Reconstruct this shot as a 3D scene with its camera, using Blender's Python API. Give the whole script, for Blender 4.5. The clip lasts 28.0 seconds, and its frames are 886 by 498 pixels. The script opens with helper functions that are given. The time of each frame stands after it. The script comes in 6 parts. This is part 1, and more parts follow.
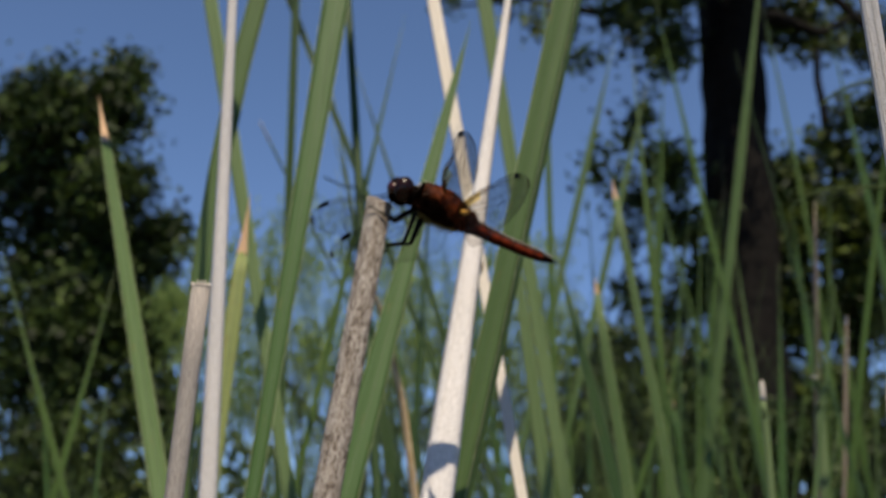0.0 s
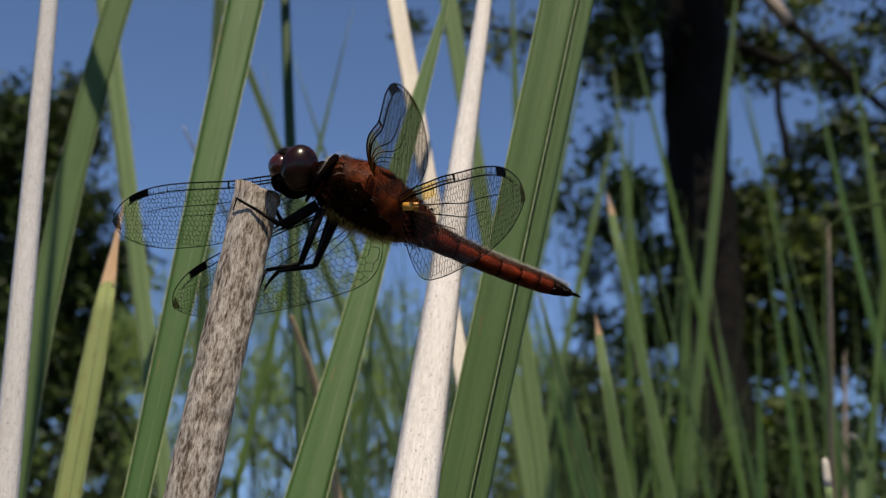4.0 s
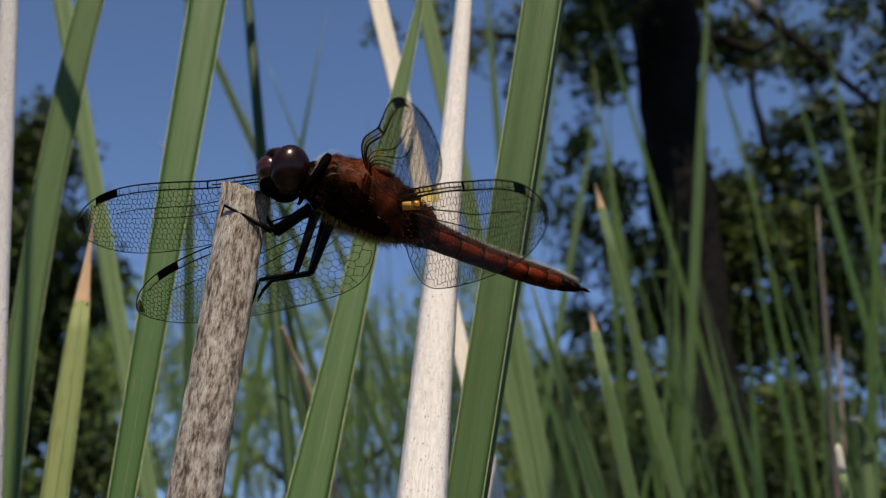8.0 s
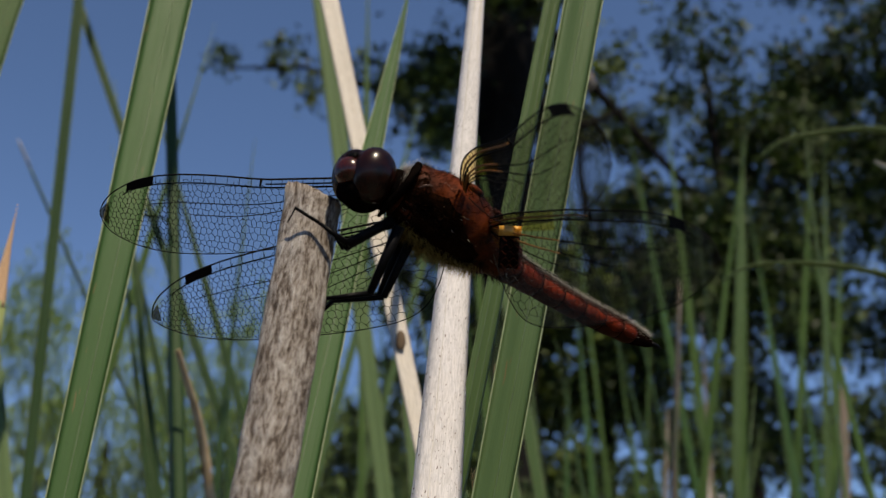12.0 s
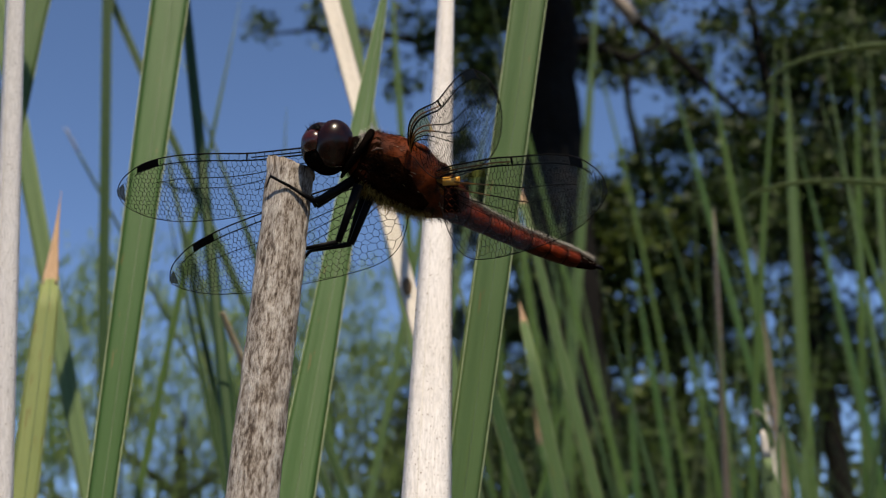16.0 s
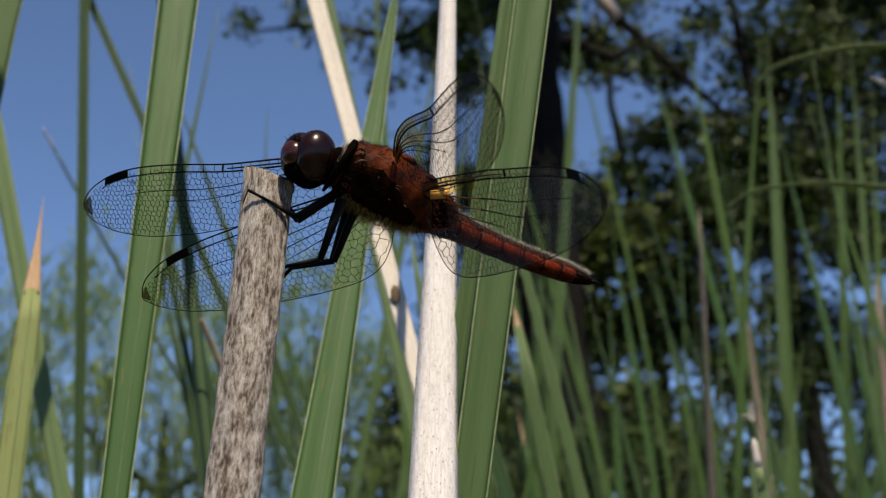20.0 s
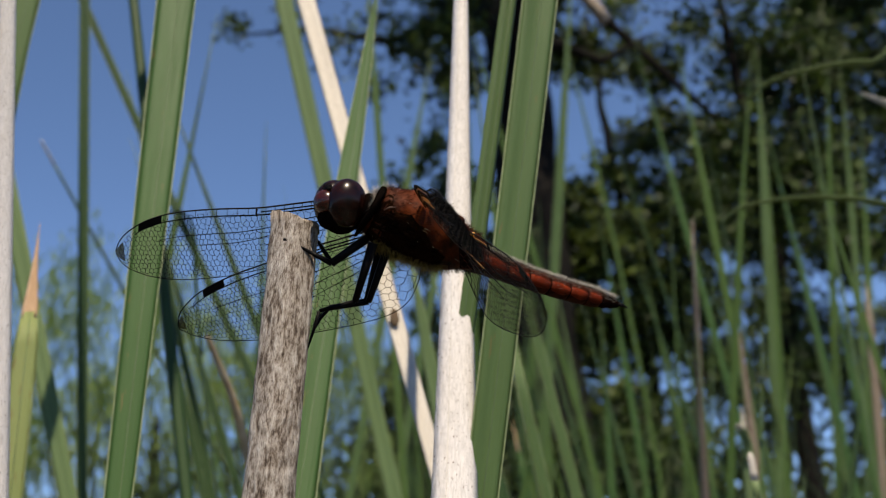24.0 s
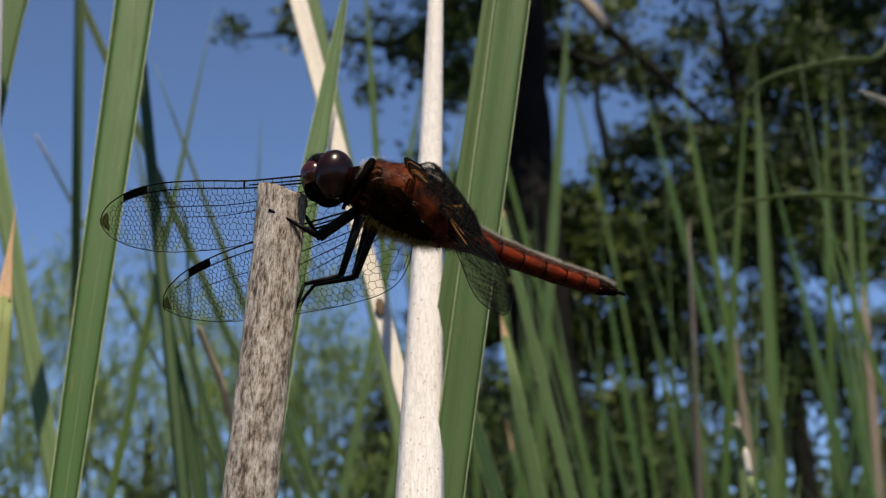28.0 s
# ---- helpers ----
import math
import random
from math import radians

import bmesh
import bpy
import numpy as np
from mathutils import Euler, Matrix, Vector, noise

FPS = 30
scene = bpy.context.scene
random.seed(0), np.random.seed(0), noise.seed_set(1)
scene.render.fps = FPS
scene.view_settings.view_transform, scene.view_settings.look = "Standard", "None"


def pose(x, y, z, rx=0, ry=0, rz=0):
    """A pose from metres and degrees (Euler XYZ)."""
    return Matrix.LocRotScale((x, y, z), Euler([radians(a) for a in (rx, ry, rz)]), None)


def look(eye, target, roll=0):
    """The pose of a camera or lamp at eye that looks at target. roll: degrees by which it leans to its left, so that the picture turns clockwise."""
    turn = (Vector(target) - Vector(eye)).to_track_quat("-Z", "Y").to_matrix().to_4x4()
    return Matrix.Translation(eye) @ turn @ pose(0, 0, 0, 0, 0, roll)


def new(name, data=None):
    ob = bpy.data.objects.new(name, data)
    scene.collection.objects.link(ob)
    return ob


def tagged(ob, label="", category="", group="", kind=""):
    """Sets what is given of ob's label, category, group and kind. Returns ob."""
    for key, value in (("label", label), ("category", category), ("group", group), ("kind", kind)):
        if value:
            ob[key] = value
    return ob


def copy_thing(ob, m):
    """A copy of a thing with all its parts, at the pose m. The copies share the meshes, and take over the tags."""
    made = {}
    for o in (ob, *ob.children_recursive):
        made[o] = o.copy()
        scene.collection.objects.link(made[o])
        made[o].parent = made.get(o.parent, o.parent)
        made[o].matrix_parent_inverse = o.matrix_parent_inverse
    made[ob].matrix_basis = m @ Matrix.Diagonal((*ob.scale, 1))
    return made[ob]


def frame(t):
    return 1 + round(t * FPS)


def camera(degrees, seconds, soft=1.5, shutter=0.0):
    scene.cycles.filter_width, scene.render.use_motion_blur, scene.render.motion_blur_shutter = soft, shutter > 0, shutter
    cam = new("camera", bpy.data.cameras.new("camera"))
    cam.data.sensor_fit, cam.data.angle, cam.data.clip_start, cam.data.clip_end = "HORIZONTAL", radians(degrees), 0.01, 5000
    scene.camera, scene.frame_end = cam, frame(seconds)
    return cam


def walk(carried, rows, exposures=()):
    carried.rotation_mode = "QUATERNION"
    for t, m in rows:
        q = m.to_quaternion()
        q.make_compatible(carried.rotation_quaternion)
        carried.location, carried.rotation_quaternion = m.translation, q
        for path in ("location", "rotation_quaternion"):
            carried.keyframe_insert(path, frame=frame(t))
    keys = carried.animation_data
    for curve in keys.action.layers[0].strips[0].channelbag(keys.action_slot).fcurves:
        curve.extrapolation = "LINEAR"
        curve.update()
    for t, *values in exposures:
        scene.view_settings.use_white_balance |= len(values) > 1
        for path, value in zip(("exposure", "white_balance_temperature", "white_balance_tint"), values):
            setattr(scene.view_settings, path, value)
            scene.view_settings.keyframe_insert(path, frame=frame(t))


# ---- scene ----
# ---- camera and its walk ----
cam = camera(40.0, 28.0, soft=1.2)
cam.data.dof.use_dof = True
cam.data.dof.focus_distance = 0.152
cam.data.dof.aperture_fstop = 46.0


def held(x, y, z, yaw, pitch, roll):
    """A hand-held camera: yaw to the left of +y, pitch up, roll to its left."""
    return pose(x, y, z) @ pose(0, 0, 0, 0, 0, yaw) @ pose(0, 0, 0, 90 + pitch) @ pose(0, 0, 0, 0, 0, roll)


PATH = [
    (0, -0.0010, -0.3452, 0.9756, 1.82, 17.05, 0.54),
    (0.5, -0.0100, -0.3025, 0.9844, 0.67, 17.31, -0.55),
    (1, -0.0091, -0.2773, 0.9940, 0.09, 16.99, -0.37),
    (1.5, -0.0078, -0.2505, 1.0021, -1.02, 16.37, 0.14),
    (2, -0.0072, -0.2330, 1.0077, -0.18, 17.36, -0.29),
    (2.5, -0.0033, -0.2211, 1.0145, 0.06, 18.64, -0.71),
    (3, 0.0000, -0.2225, 1.0119, -0.00, 18.00, -0.00),
    (3.5, 0.0000, -0.2235, 1.0125, -0.01, 18.19, 0.28),
    (5.5, -0.0037, -0.2130, 1.0140, -0.44, 18.70, -0.89),
    (6, -0.0036, -0.2270, 1.0105, 0.04, 18.64, -0.65),
    (6.5, -0.0042, -0.2215, 1.0116, -0.05, 18.94, -1.76),
    (7, -0.0062, -0.2306, 1.0114, -0.02, 18.83, -1.25),
    (7.5, -0.0068, -0.2170, 1.0138, -0.49, 18.51, -1.34),
    (8, -0.0032, -0.2119, 1.0155, -0.94, 18.60, -3.05),
    (8.5, -0.0041, -0.2097, 1.0142, -1.02, 18.47, -2.62),
    (9, -0.0075, -0.2087, 1.0144, -0.65, 18.55, -1.61),
    (9.5, -0.0080, -0.2061, 1.0164, -0.67, 19.17, -1.83),
    (10, -0.0132, -0.2040, 1.0145, -0.45, 19.51, -1.57),
    (10.5, -0.0129, -0.1989, 1.0177, -0.94, 19.22, -1.93),
    (10.8, -0.0179, -0.1969, 1.0160, -1.70, 19.55, -1.23),
    (11, -0.0232, -0.1954, 1.0170, -3.06, 19.40, -0.95),
    (11.2, -0.0246, -0.1969, 1.0154, -5.27, 19.63, -0.31),
    (11.5, -0.0233, -0.1940, 1.0211, -7.89, 20.02, -1.19),
    (11.6, -0.0239, -0.1933, 1.0218, -8.37, 20.14, -0.63),
    (12, -0.0326, -0.1930, 1.0201, -10.09, 20.51, 0.00),
    (12.5, -0.0367, -0.2021, 1.0127, -10.99, 20.51, -0.70),
    (14.5, -0.0270, -0.2335, 1.0096, -8.58, 18.95, 0.03),
    (15, -0.0314, -0.2288, 1.0070, -8.05, 18.68, -1.84),
    (15.5, -0.0291, -0.2211, 1.0097, -7.40, 18.51, -3.20),
    (16, -0.0244, -0.2175, 1.0112, -7.13, 18.22, -3.83),
    (16.5, -0.0247, -0.2122, 1.0138, -7.06, 17.87, -4.14),
    (17, -0.0250, -0.2124, 1.0160, -7.78, 18.42, -4.22),
    (17.5, -0.0227, -0.2097, 1.0157, -8.07, 18.27, -4.24),
    (18, -0.0232, -0.2104, 1.0155, -8.11, 18.24, -3.94),
    (18.5, -0.0241, -0.2106, 1.0155, -8.11, 18.25, -3.87),
    (19, -0.0244, -0.2113, 1.0169, -7.95, 18.16, -4.27),
    (19.5, -0.0232, -0.2090, 1.0165, -8.09, 18.06, -3.82),
    (20, -0.0239, -0.2103, 1.0160, -7.98, 18.05, -4.15),
    (20.5, -0.0243, -0.2055, 1.0195, -8.17, 18.08, -3.68),
    (21, -0.0278, -0.2028, 1.0211, -7.86, 17.81, -3.70),
    (21.5, -0.0268, -0.2004, 1.0199, -8.52, 17.75, -4.14),
    (23.5, -0.0271, -0.2128, 1.0184, -8.40, 17.32, -3.45),
    (24, -0.0283, -0.2182, 1.0184, -8.48, 18.15, -4.48),
    (24.5, -0.0264, -0.2175, 1.0145, -8.17, 17.47, -4.06),
    (25, -0.0251, -0.2169, 1.0120, -8.52, 17.52, -4.63),
    (25.5, -0.0273, -0.2099, 1.0068, -8.11, 17.54, -4.87),
    (26, -0.0262, -0.2077, 1.0149, -7.95, 17.87, -4.48),
    (26.5, -0.0231, -0.2053, 1.0175, -8.35, 18.88, -4.50),
    (27, -0.0241, -0.2068, 1.0149, -8.64, 18.82, -4.33),
    (27.5, -0.0265, -0.2100, 1.0141, -8.91, 18.41, -3.67),
    (28, -0.0272, -0.2141, 1.0158, -8.66, 18.33, -4.08),
]
walk(cam, [(t, held(*p)) for t, *p in PATH],
     [(t, e, 7100, 10) for t, e in ((0, 0.72), (1, 0.77), (3, 0.76), (6, 0.72), (9, 0.70), (12, 0.56), (15, 0.84), (18, 0.86), (24, 0.90), (28, 0.90))])

# ---- world, sun ----
SUN = Vector((0.12, -0.48, 0.86)).normalized()
world = bpy.data.worlds.new("sky")
scene.world = world
world.use_nodes = True
wn = world.node_tree
sky = wn.nodes.new("ShaderNodeTexSky")
sky.sky_type = "NISHITA"
sky.sun_disc = False
sky.sun_elevation = math.asin(SUN.z)
sky.sun_rotation = math.atan2(SUN.x, SUN.y)
sky.altitude = 1500
sky.air_density = 0.65
sky.dust_density = 0.0
sky.ozone_density = 6.0
wn.links.new(sky.outputs["Color"], wn.nodes["Background"].inputs["Color"])
wn.nodes["Background"].inputs["Strength"].default_value = 0.105
lamp = bpy.data.lights.new("sun", "SUN")
lamp.energy, lamp.angle, lamp.color = 3.8, radians(0.53), (1.0, 0.91, 0.76)
sun = new("sun", lamp)
sun.matrix_world = look(SUN * 20, (0, 0, 0))


# ---- materials ----
def material(name, rough=0.6, spec=0.4, coat=0.0):
    m = bpy.data.materials.new(name)
    m.use_nodes = True
    b = m.node_tree.nodes["Principled BSDF"]
    b.inputs["Roughness"].default_value = rough
    b.inputs["Specular IOR Level"].default_value = spec
    b.inputs["Coat Weight"].default_value = coat
    return m, m.node_tree, b


def node(nt, kind, **vals):
    n = nt.nodes.new(kind)
    for k, v in vals.items():
        n.inputs[k.replace("_", " ")].default_value = v
    return n


def coords(nt, kind, scale):
    tc = nt.nodes.new("ShaderNodeTexCoord")
    mp = node(nt, "ShaderNodeMapping", Scale=scale)
    nt.links.new(tc.outputs[kind], mp.inputs["Vector"])
    return mp.outputs["Vector"]


def noise_of(nt, vec, scale, detail=3.0, rough=0.55):
    n = node(nt, "ShaderNodeTexNoise", Scale=scale, Detail=detail, Roughness=rough)
    nt.links.new(vec, n.inputs["Vector"])
    return n.outputs["Fac"]


def ramp(nt, fac, *stops):
    r = nt.nodes.new("ShaderNodeValToRGB")
    e = r.color_ramp.elements
    while len(e) < len(stops):
        e.new(0.5)
    for el, (p, c) in zip(e, stops):
        el.position, el.color = p, (*c, 1) if len(c) == 3 else c
    nt.links.new(fac, r.inputs["Fac"])
    return r.outputs["Color"]


def grey(v):
    return (v, v, v)


def mix(nt, fac, a, b, kind="MIX"):
    n = nt.nodes.new("ShaderNodeMix")
    n.data_type, n.blend_type = "RGBA", kind
    for sock, v in ((n.inputs["Factor"], fac), (n.inputs["A"], a), (n.inputs["B"], b)):
        if hasattr(v, "links"):
            nt.links.new(v, sock)
        elif isinstance(v, (int, float)):
            sock.default_value = v
        else:
            sock.default_value = (*v, 1)
    return n.outputs["Result"]


def bump(nt, b, fac, strength, dist):
    n = node(nt, "ShaderNodeBump", Strength=strength, Distance=dist)
    nt.links.new(fac, n.inputs["Height"])
    nt.links.new(n.outputs["Normal"], b.inputs["Normal"])


def mirror_axis(nt, axis):
    """0 at the middle of a blade, 1 at its margins, from the UV's u."""
    tc = nt.nodes.new("ShaderNodeTexCoord")
    sp = nt.nodes.new("ShaderNodeSeparateXYZ")
    nt.links.new(tc.outputs["UV"], sp.inputs[0])
    if axis == "v":
        return sp.outputs["Y"]
    a = nt.nodes.new("ShaderNodeMath")
    a.operation = "SUBTRACT"
    nt.links.new(sp.outputs["X"], a.inputs[0])
    a.inputs[1].default_value = 0.5
    c = nt.nodes.new("ShaderNodeMath")
    c.operation = "ABSOLUTE"
    nt.links.new(a.outputs[0], c.inputs[0])
    d = nt.nodes.new("ShaderNodeMath")
    d.operation = "MULTIPLY"
    nt.links.new(c.outputs[0], d.inputs[0])
    d.inputs[1].default_value = 2.0
    return d.outputs[0]


def leaf_material(name, dark, light, margin, stain=(0.16, 0.10, 0.04), stains=0.68, glow=0.22):
    m, nt, b = material(name, 0.52, 0.2)
    big = noise_of(nt, coords(nt, "UV", (1.5, 14, 1)), 1.0, 4)
    stripe = noise_of(nt, coords(nt, "UV", (34, 9, 1)), 1.0, 3, 0.6)
    fine = noise_of(nt, coords(nt, "UV", (120, 60, 1)), 1.0, 2, 0.6)
    col = mix(nt, ramp(nt, big, (0.3, grey(0)), (0.7, grey(1))), dark, light)
    col = mix(nt, ramp(nt, stripe, (0.38, grey(0.0)), (0.62, grey(0.16))), col, tuple(c * 1.25 for c in light))
    col = mix(nt, ramp(nt, fine, (0.35, grey(0.4)), (0.6, grey(0.0))), col, tuple(c * 0.55 for c in dark))
    edge = ramp(nt, mirror_axis(nt, "u"), (0.90, grey(0)), (0.98, grey(0.3)))
    col = mix(nt, edge, col, margin)
    spot = noise_of(nt, coords(nt, "UV", (9, 160, 1)), 1.0, 2)
    col = mix(nt, ramp(nt, spot, (stains, grey(0)), (stains + 0.06, grey(0.7))), col, stain)
    nt.links.new(col, b.inputs["Base Color"])
    bump(nt, b, stripe, 0.35, 0.0004)
    tr = nt.nodes.new("ShaderNodeBsdfTranslucent")
    nt.links.new(mix(nt, 0.35, col, (0.30, 0.42, 0.05)), tr.inputs["Color"])
    ms = nt.nodes.new("ShaderNodeMixShader")
    ms.inputs[0].default_value = glow
    nt.links.new(b.outputs[0], ms.inputs[1])
    nt.links.new(tr.outputs[0], ms.inputs[2])
    nt.links.new(ms.outputs[0], nt.nodes["Material Output"].inputs["Surface"])
    return m


GREEN = leaf_material("cattail_green", (0.060, 0.106, 0.034), (0.083, 0.137, 0.050), (0.34, 0.40, 0.20))
GREEN_DEEP = leaf_material("cattail_deep_green", (0.035, 0.084, 0.020), (0.050, 0.108, 0.031), (0.36, 0.42, 0.22))
# dark copy of the greens: shade among the reeds is put into its colour
GREEN_DARK_SHADED = leaf_material("cattail_dark_shaded_green", (0.015, 0.038, 0.010), (0.030, 0.062, 0.018), (0.03, 0.055, 0.018), glow=0.08)
GREEN_YELLOW = leaf_material("cattail_yellowing", (0.18, 0.225, 0.075), (0.26, 0.29, 0.115), (0.40, 0.38, 0.14), stains=0.62)
GREEN_PALE = leaf_material("cattail_pale_green", (0.095, 0.150, 0.058), (0.130, 0.190, 0.080), (0.20, 0.25, 0.12), stains=0.8)
GREEN_FAR = leaf_material("reed_bed_green", (0.040, 0.085, 0.016), (0.075, 0.130, 0.030), (0.14, 0.19, 0.08), stains=0.9)


def dry_material(name, base, light, dark, flecks, fleck_scale, size=0.62, speck=0.70, detail=3):
    m, nt, b = material(name, 0.82, 0.2)
    big = noise_of(nt, coords(nt, "UV", (2.5, 22, 1)), 1.0, 4)
    grain = noise_of(nt, coords(nt, "UV", (26, 420, 1)), 1.0, 4, 0.7)
    col = mix(nt, ramp(nt, big, (0.32, grey(0)), (0.68, grey(1))), base, light)
    col = mix(nt, ramp(nt, grain, (0.40, grey(0.55)), (0.58, grey(0))), col, tuple(c * 0.62 for c in base))
    fl = noise_of(nt, coords(nt, "UV", fleck_scale), 1.0, detail, 0.6 if detail < 4 else 0.8)
    col = mix(nt, ramp(nt, fl, (size, grey(0)), (size + 0.11, grey(flecks))), col, dark)
    sp = noise_of(nt, coords(nt, "UV", (26, 1500, 1)), 1.0, 1)
    col = mix(nt, ramp(nt, sp, (speck, grey(0)), (speck + 0.04, grey(0.85))), col, dark)
    nt.links.new(col, b.inputs["Base Color"])
    bump(nt, b, grain, 0.6, 0.0003)
    return m


DRY_WHITE = dry_material("bleached_reed", (0.57, 0.535, 0.518), (0.665, 0.625, 0.608), (0.14, 0.10, 0.075), 0.25, (9, 240, 1), speck=0.665)
DRY_CREAM = dry_material("cream_reed", (0.48, 0.43, 0.37), (0.57, 0.52, 0.46), (0.13, 0.09, 0.06), 0.2, (8, 200, 1), speck=0.78)
DRY_GREY = dry_material("grey_reed", (0.25, 0.22, 0.20), (0.34, 0.305, 0.275), (0.12, 0.09, 0.07), 0.5, (12, 200, 1))
DRY_BROWN = dry_material("brown_dead_reed", (0.15, 0.115, 0.085), (0.23, 0.18, 0.14), (0.06, 0.04, 0.03), 0.5, (12, 200, 1))
DRY_TAN = dry_material("tan_dry_tip", (0.45, 0.28, 0.16), (0.56, 0.39, 0.26), (0.10, 0.05, 0.03), 0.4, (4, 120, 1))
DRY_TAN_DARK = dry_material("brown_blemish", (0.10, 0.065, 0.04), (0.16, 0.11, 0.07), (0.03, 0.02, 0.01), 0.5, (4, 120, 1))


def stick_material():
    m, nt, b = material("weathered_stick", 0.85, 0.15)
    patch = noise_of(nt, coords(nt, "UV", (6, 130, 1)), 1.0, 3)
    fibre = noise_of(nt, coords(nt, "UV", (17, 560, 1)), 1.0, 6, 0.72)
    fine = noise_of(nt, coords(nt, "UV", (48, 1500, 1)), 1.0, 3, 0.6)
    both = mix(nt, 0.32, fibre, patch)
    col = ramp(nt, both, (0.385, (0.030, 0.021, 0.016)), (0.445, (0.12, 0.092, 0.072)), (0.50, (0.27, 0.232, 0.20)), (0.62, (0.45, 0.41, 0.37)))
    col = mix(nt, ramp(nt, fine, (0.36, grey(0.6)), (0.48, grey(0))), col, (0.085, 0.062, 0.048))
    nt.links.new(col, b.inputs["Base Color"])
    bump(nt, b, both, 1.0, 0.0006)
    return m


STICK = stick_material()


def plain(name, base, vary, rough, spec=0.5, scale=900.0, coat=0.0, bumps=0.2, dist=0.0002):
    m, nt, b = material(name, rough, spec, coat)
    n = noise_of(nt, coords(nt, "Object", (1, 1, 1)), scale, 4, 0.6)
    n2 = noise_of(nt, coords(nt, "Object", (1, 1, 1)), scale * 0.16, 3)
    col = mix(nt, ramp(nt, n, (0.35, grey(0)), (0.65, grey(1))), base, vary)
    col = mix(nt, ramp(nt, n2, (0.35, grey(0.35)), (0.6, grey(0))), col, tuple(c * 0.5 for c in base))
    nt.links.new(col, b.inputs["Base Color"])
    if bumps:
        bump(nt, b, n, bumps, dist)
    return m


EYE = plain("compound_eye", (0.004, 0.0015, 0.001), (0.018, 0.0035, 0.0015), 0.25, 0.22, 700, 0.0, 0.03)
FRONS = plain("red_brown_frons", (0.018, 0.003, 0.0012), (0.06, 0.008, 0.003), 0.25, 0.45, 1500, 0.0, 0.05)
FACE = plain("dark_face", (0.002, 0.0016, 0.0014), (0.005, 0.0032, 0.0026), 0.8, 0.0, 1500)
THORAX = plain("brown_thorax", (0.005, 0.0017, 0.0007), (0.105, 0.018, 0.0016), 0.55, 0.08, 320, bumps=0.5, dist=0.0003)
# dark brown, pushed towards black to hold the shade under the thorax
THORAX_DARK_SHADED = plain("black_brown_shaded_flank", (0.002, 0.0012, 0.0008), (0.014, 0.005, 0.002), 0.8, 0.0, 430, bumps=0.6, dist=0.0003)
DARK_CUTICLE = plain("black_cuticle", (0.003, 0.0028, 0.003), (0.005, 0.0045, 0.005), 0.45, 0.05, 1500)
ABDOMEN = plain("dark_rust_abdomen", (0.016, 0.0032, 0.0012), (0.060, 0.011, 0.0025), 0.65, 0.06, 500)
ABDOMEN_PATCH = plain("orange_red_patch", (0.050, 0.006, 0.001), (0.165, 0.018, 0.002), 0.6, 0.08, 420)
ABDOMEN_DARK = plain("black_abdomen_band", (0.004, 0.0022, 0.0018), (0.010, 0.004, 0.003), 0.7, 0.0, 700)
ABDOMEN_TOP = plain("dusky_dorsal_ridge", (0.05, 0.028, 0.022), (0.10, 0.06, 0.048), 0.65, 0.15, 700)
AMBER = plain("amber_wing_base", (0.50, 0.23, 0.03), (0.62, 0.32, 0.06), 0.4, 0.5, 900)
VEIN = plain("wing_vein", (0.003, 0.0025, 0.002), (0.006, 0.0045, 0.004), 0.6, 0.05, 3000, bumps=0)
VEIN_AMBER = plain("amber_vein", (0.15, 0.060, 0.010), (0.24, 0.105, 0.018), 0.4, 0.4, 3000, bumps=0)
HAIR = plain("brown_hair", (0.010, 0.003, 0.0008), (0.066, 0.015, 0.0022), 0.8, 0.1, 2000, bumps=0)
# olive-yellow, brightened to stand for light coming through the hair
HAIR_OLIVE_BACKLIT = plain("backlit_olive_yellow_hair", (0.20, 0.13, 0.03), (0.36, 0.25, 0.07), 0.7, 0.2, 2000, bumps=0)
# hair for the lower flank, blackened to carry the shade there
HAIR_BLACK_SHADED = plain("black_brown_shaded_hair", (0.003, 0.0016, 0.001), (0.020, 0.008, 0.003), 0.8, 0.05, 2000, bumps=0)
HAIR_PALE = plain("silvery_hair", (0.30, 0.27, 0.23), (0.46, 0.42, 0.37), 0.6, 0.3, 2000, bumps=0)
# near black: the crown's shade on trunk and limbs is put into this colour
BARK_SHADED = plain("shaded_bark", (0.002, 0.0016, 0.0013), (0.007, 0.0055, 0.0045), 0.9, 0.15, 14, bumps=1.0, dist=0.03)
BARK_PALE = plain("pale_bark", (0.26, 0.21, 0.17), (0.36, 0.30, 0.25), 0.85, 0.2, 10, bumps=0.8, dist=0.02)
MUD = plain("marsh_mud", (0.035, 0.030, 0.020), (0.070, 0.065, 0.035), 0.55, 0.4, 3.0, bumps=0.8, dist=0.03)


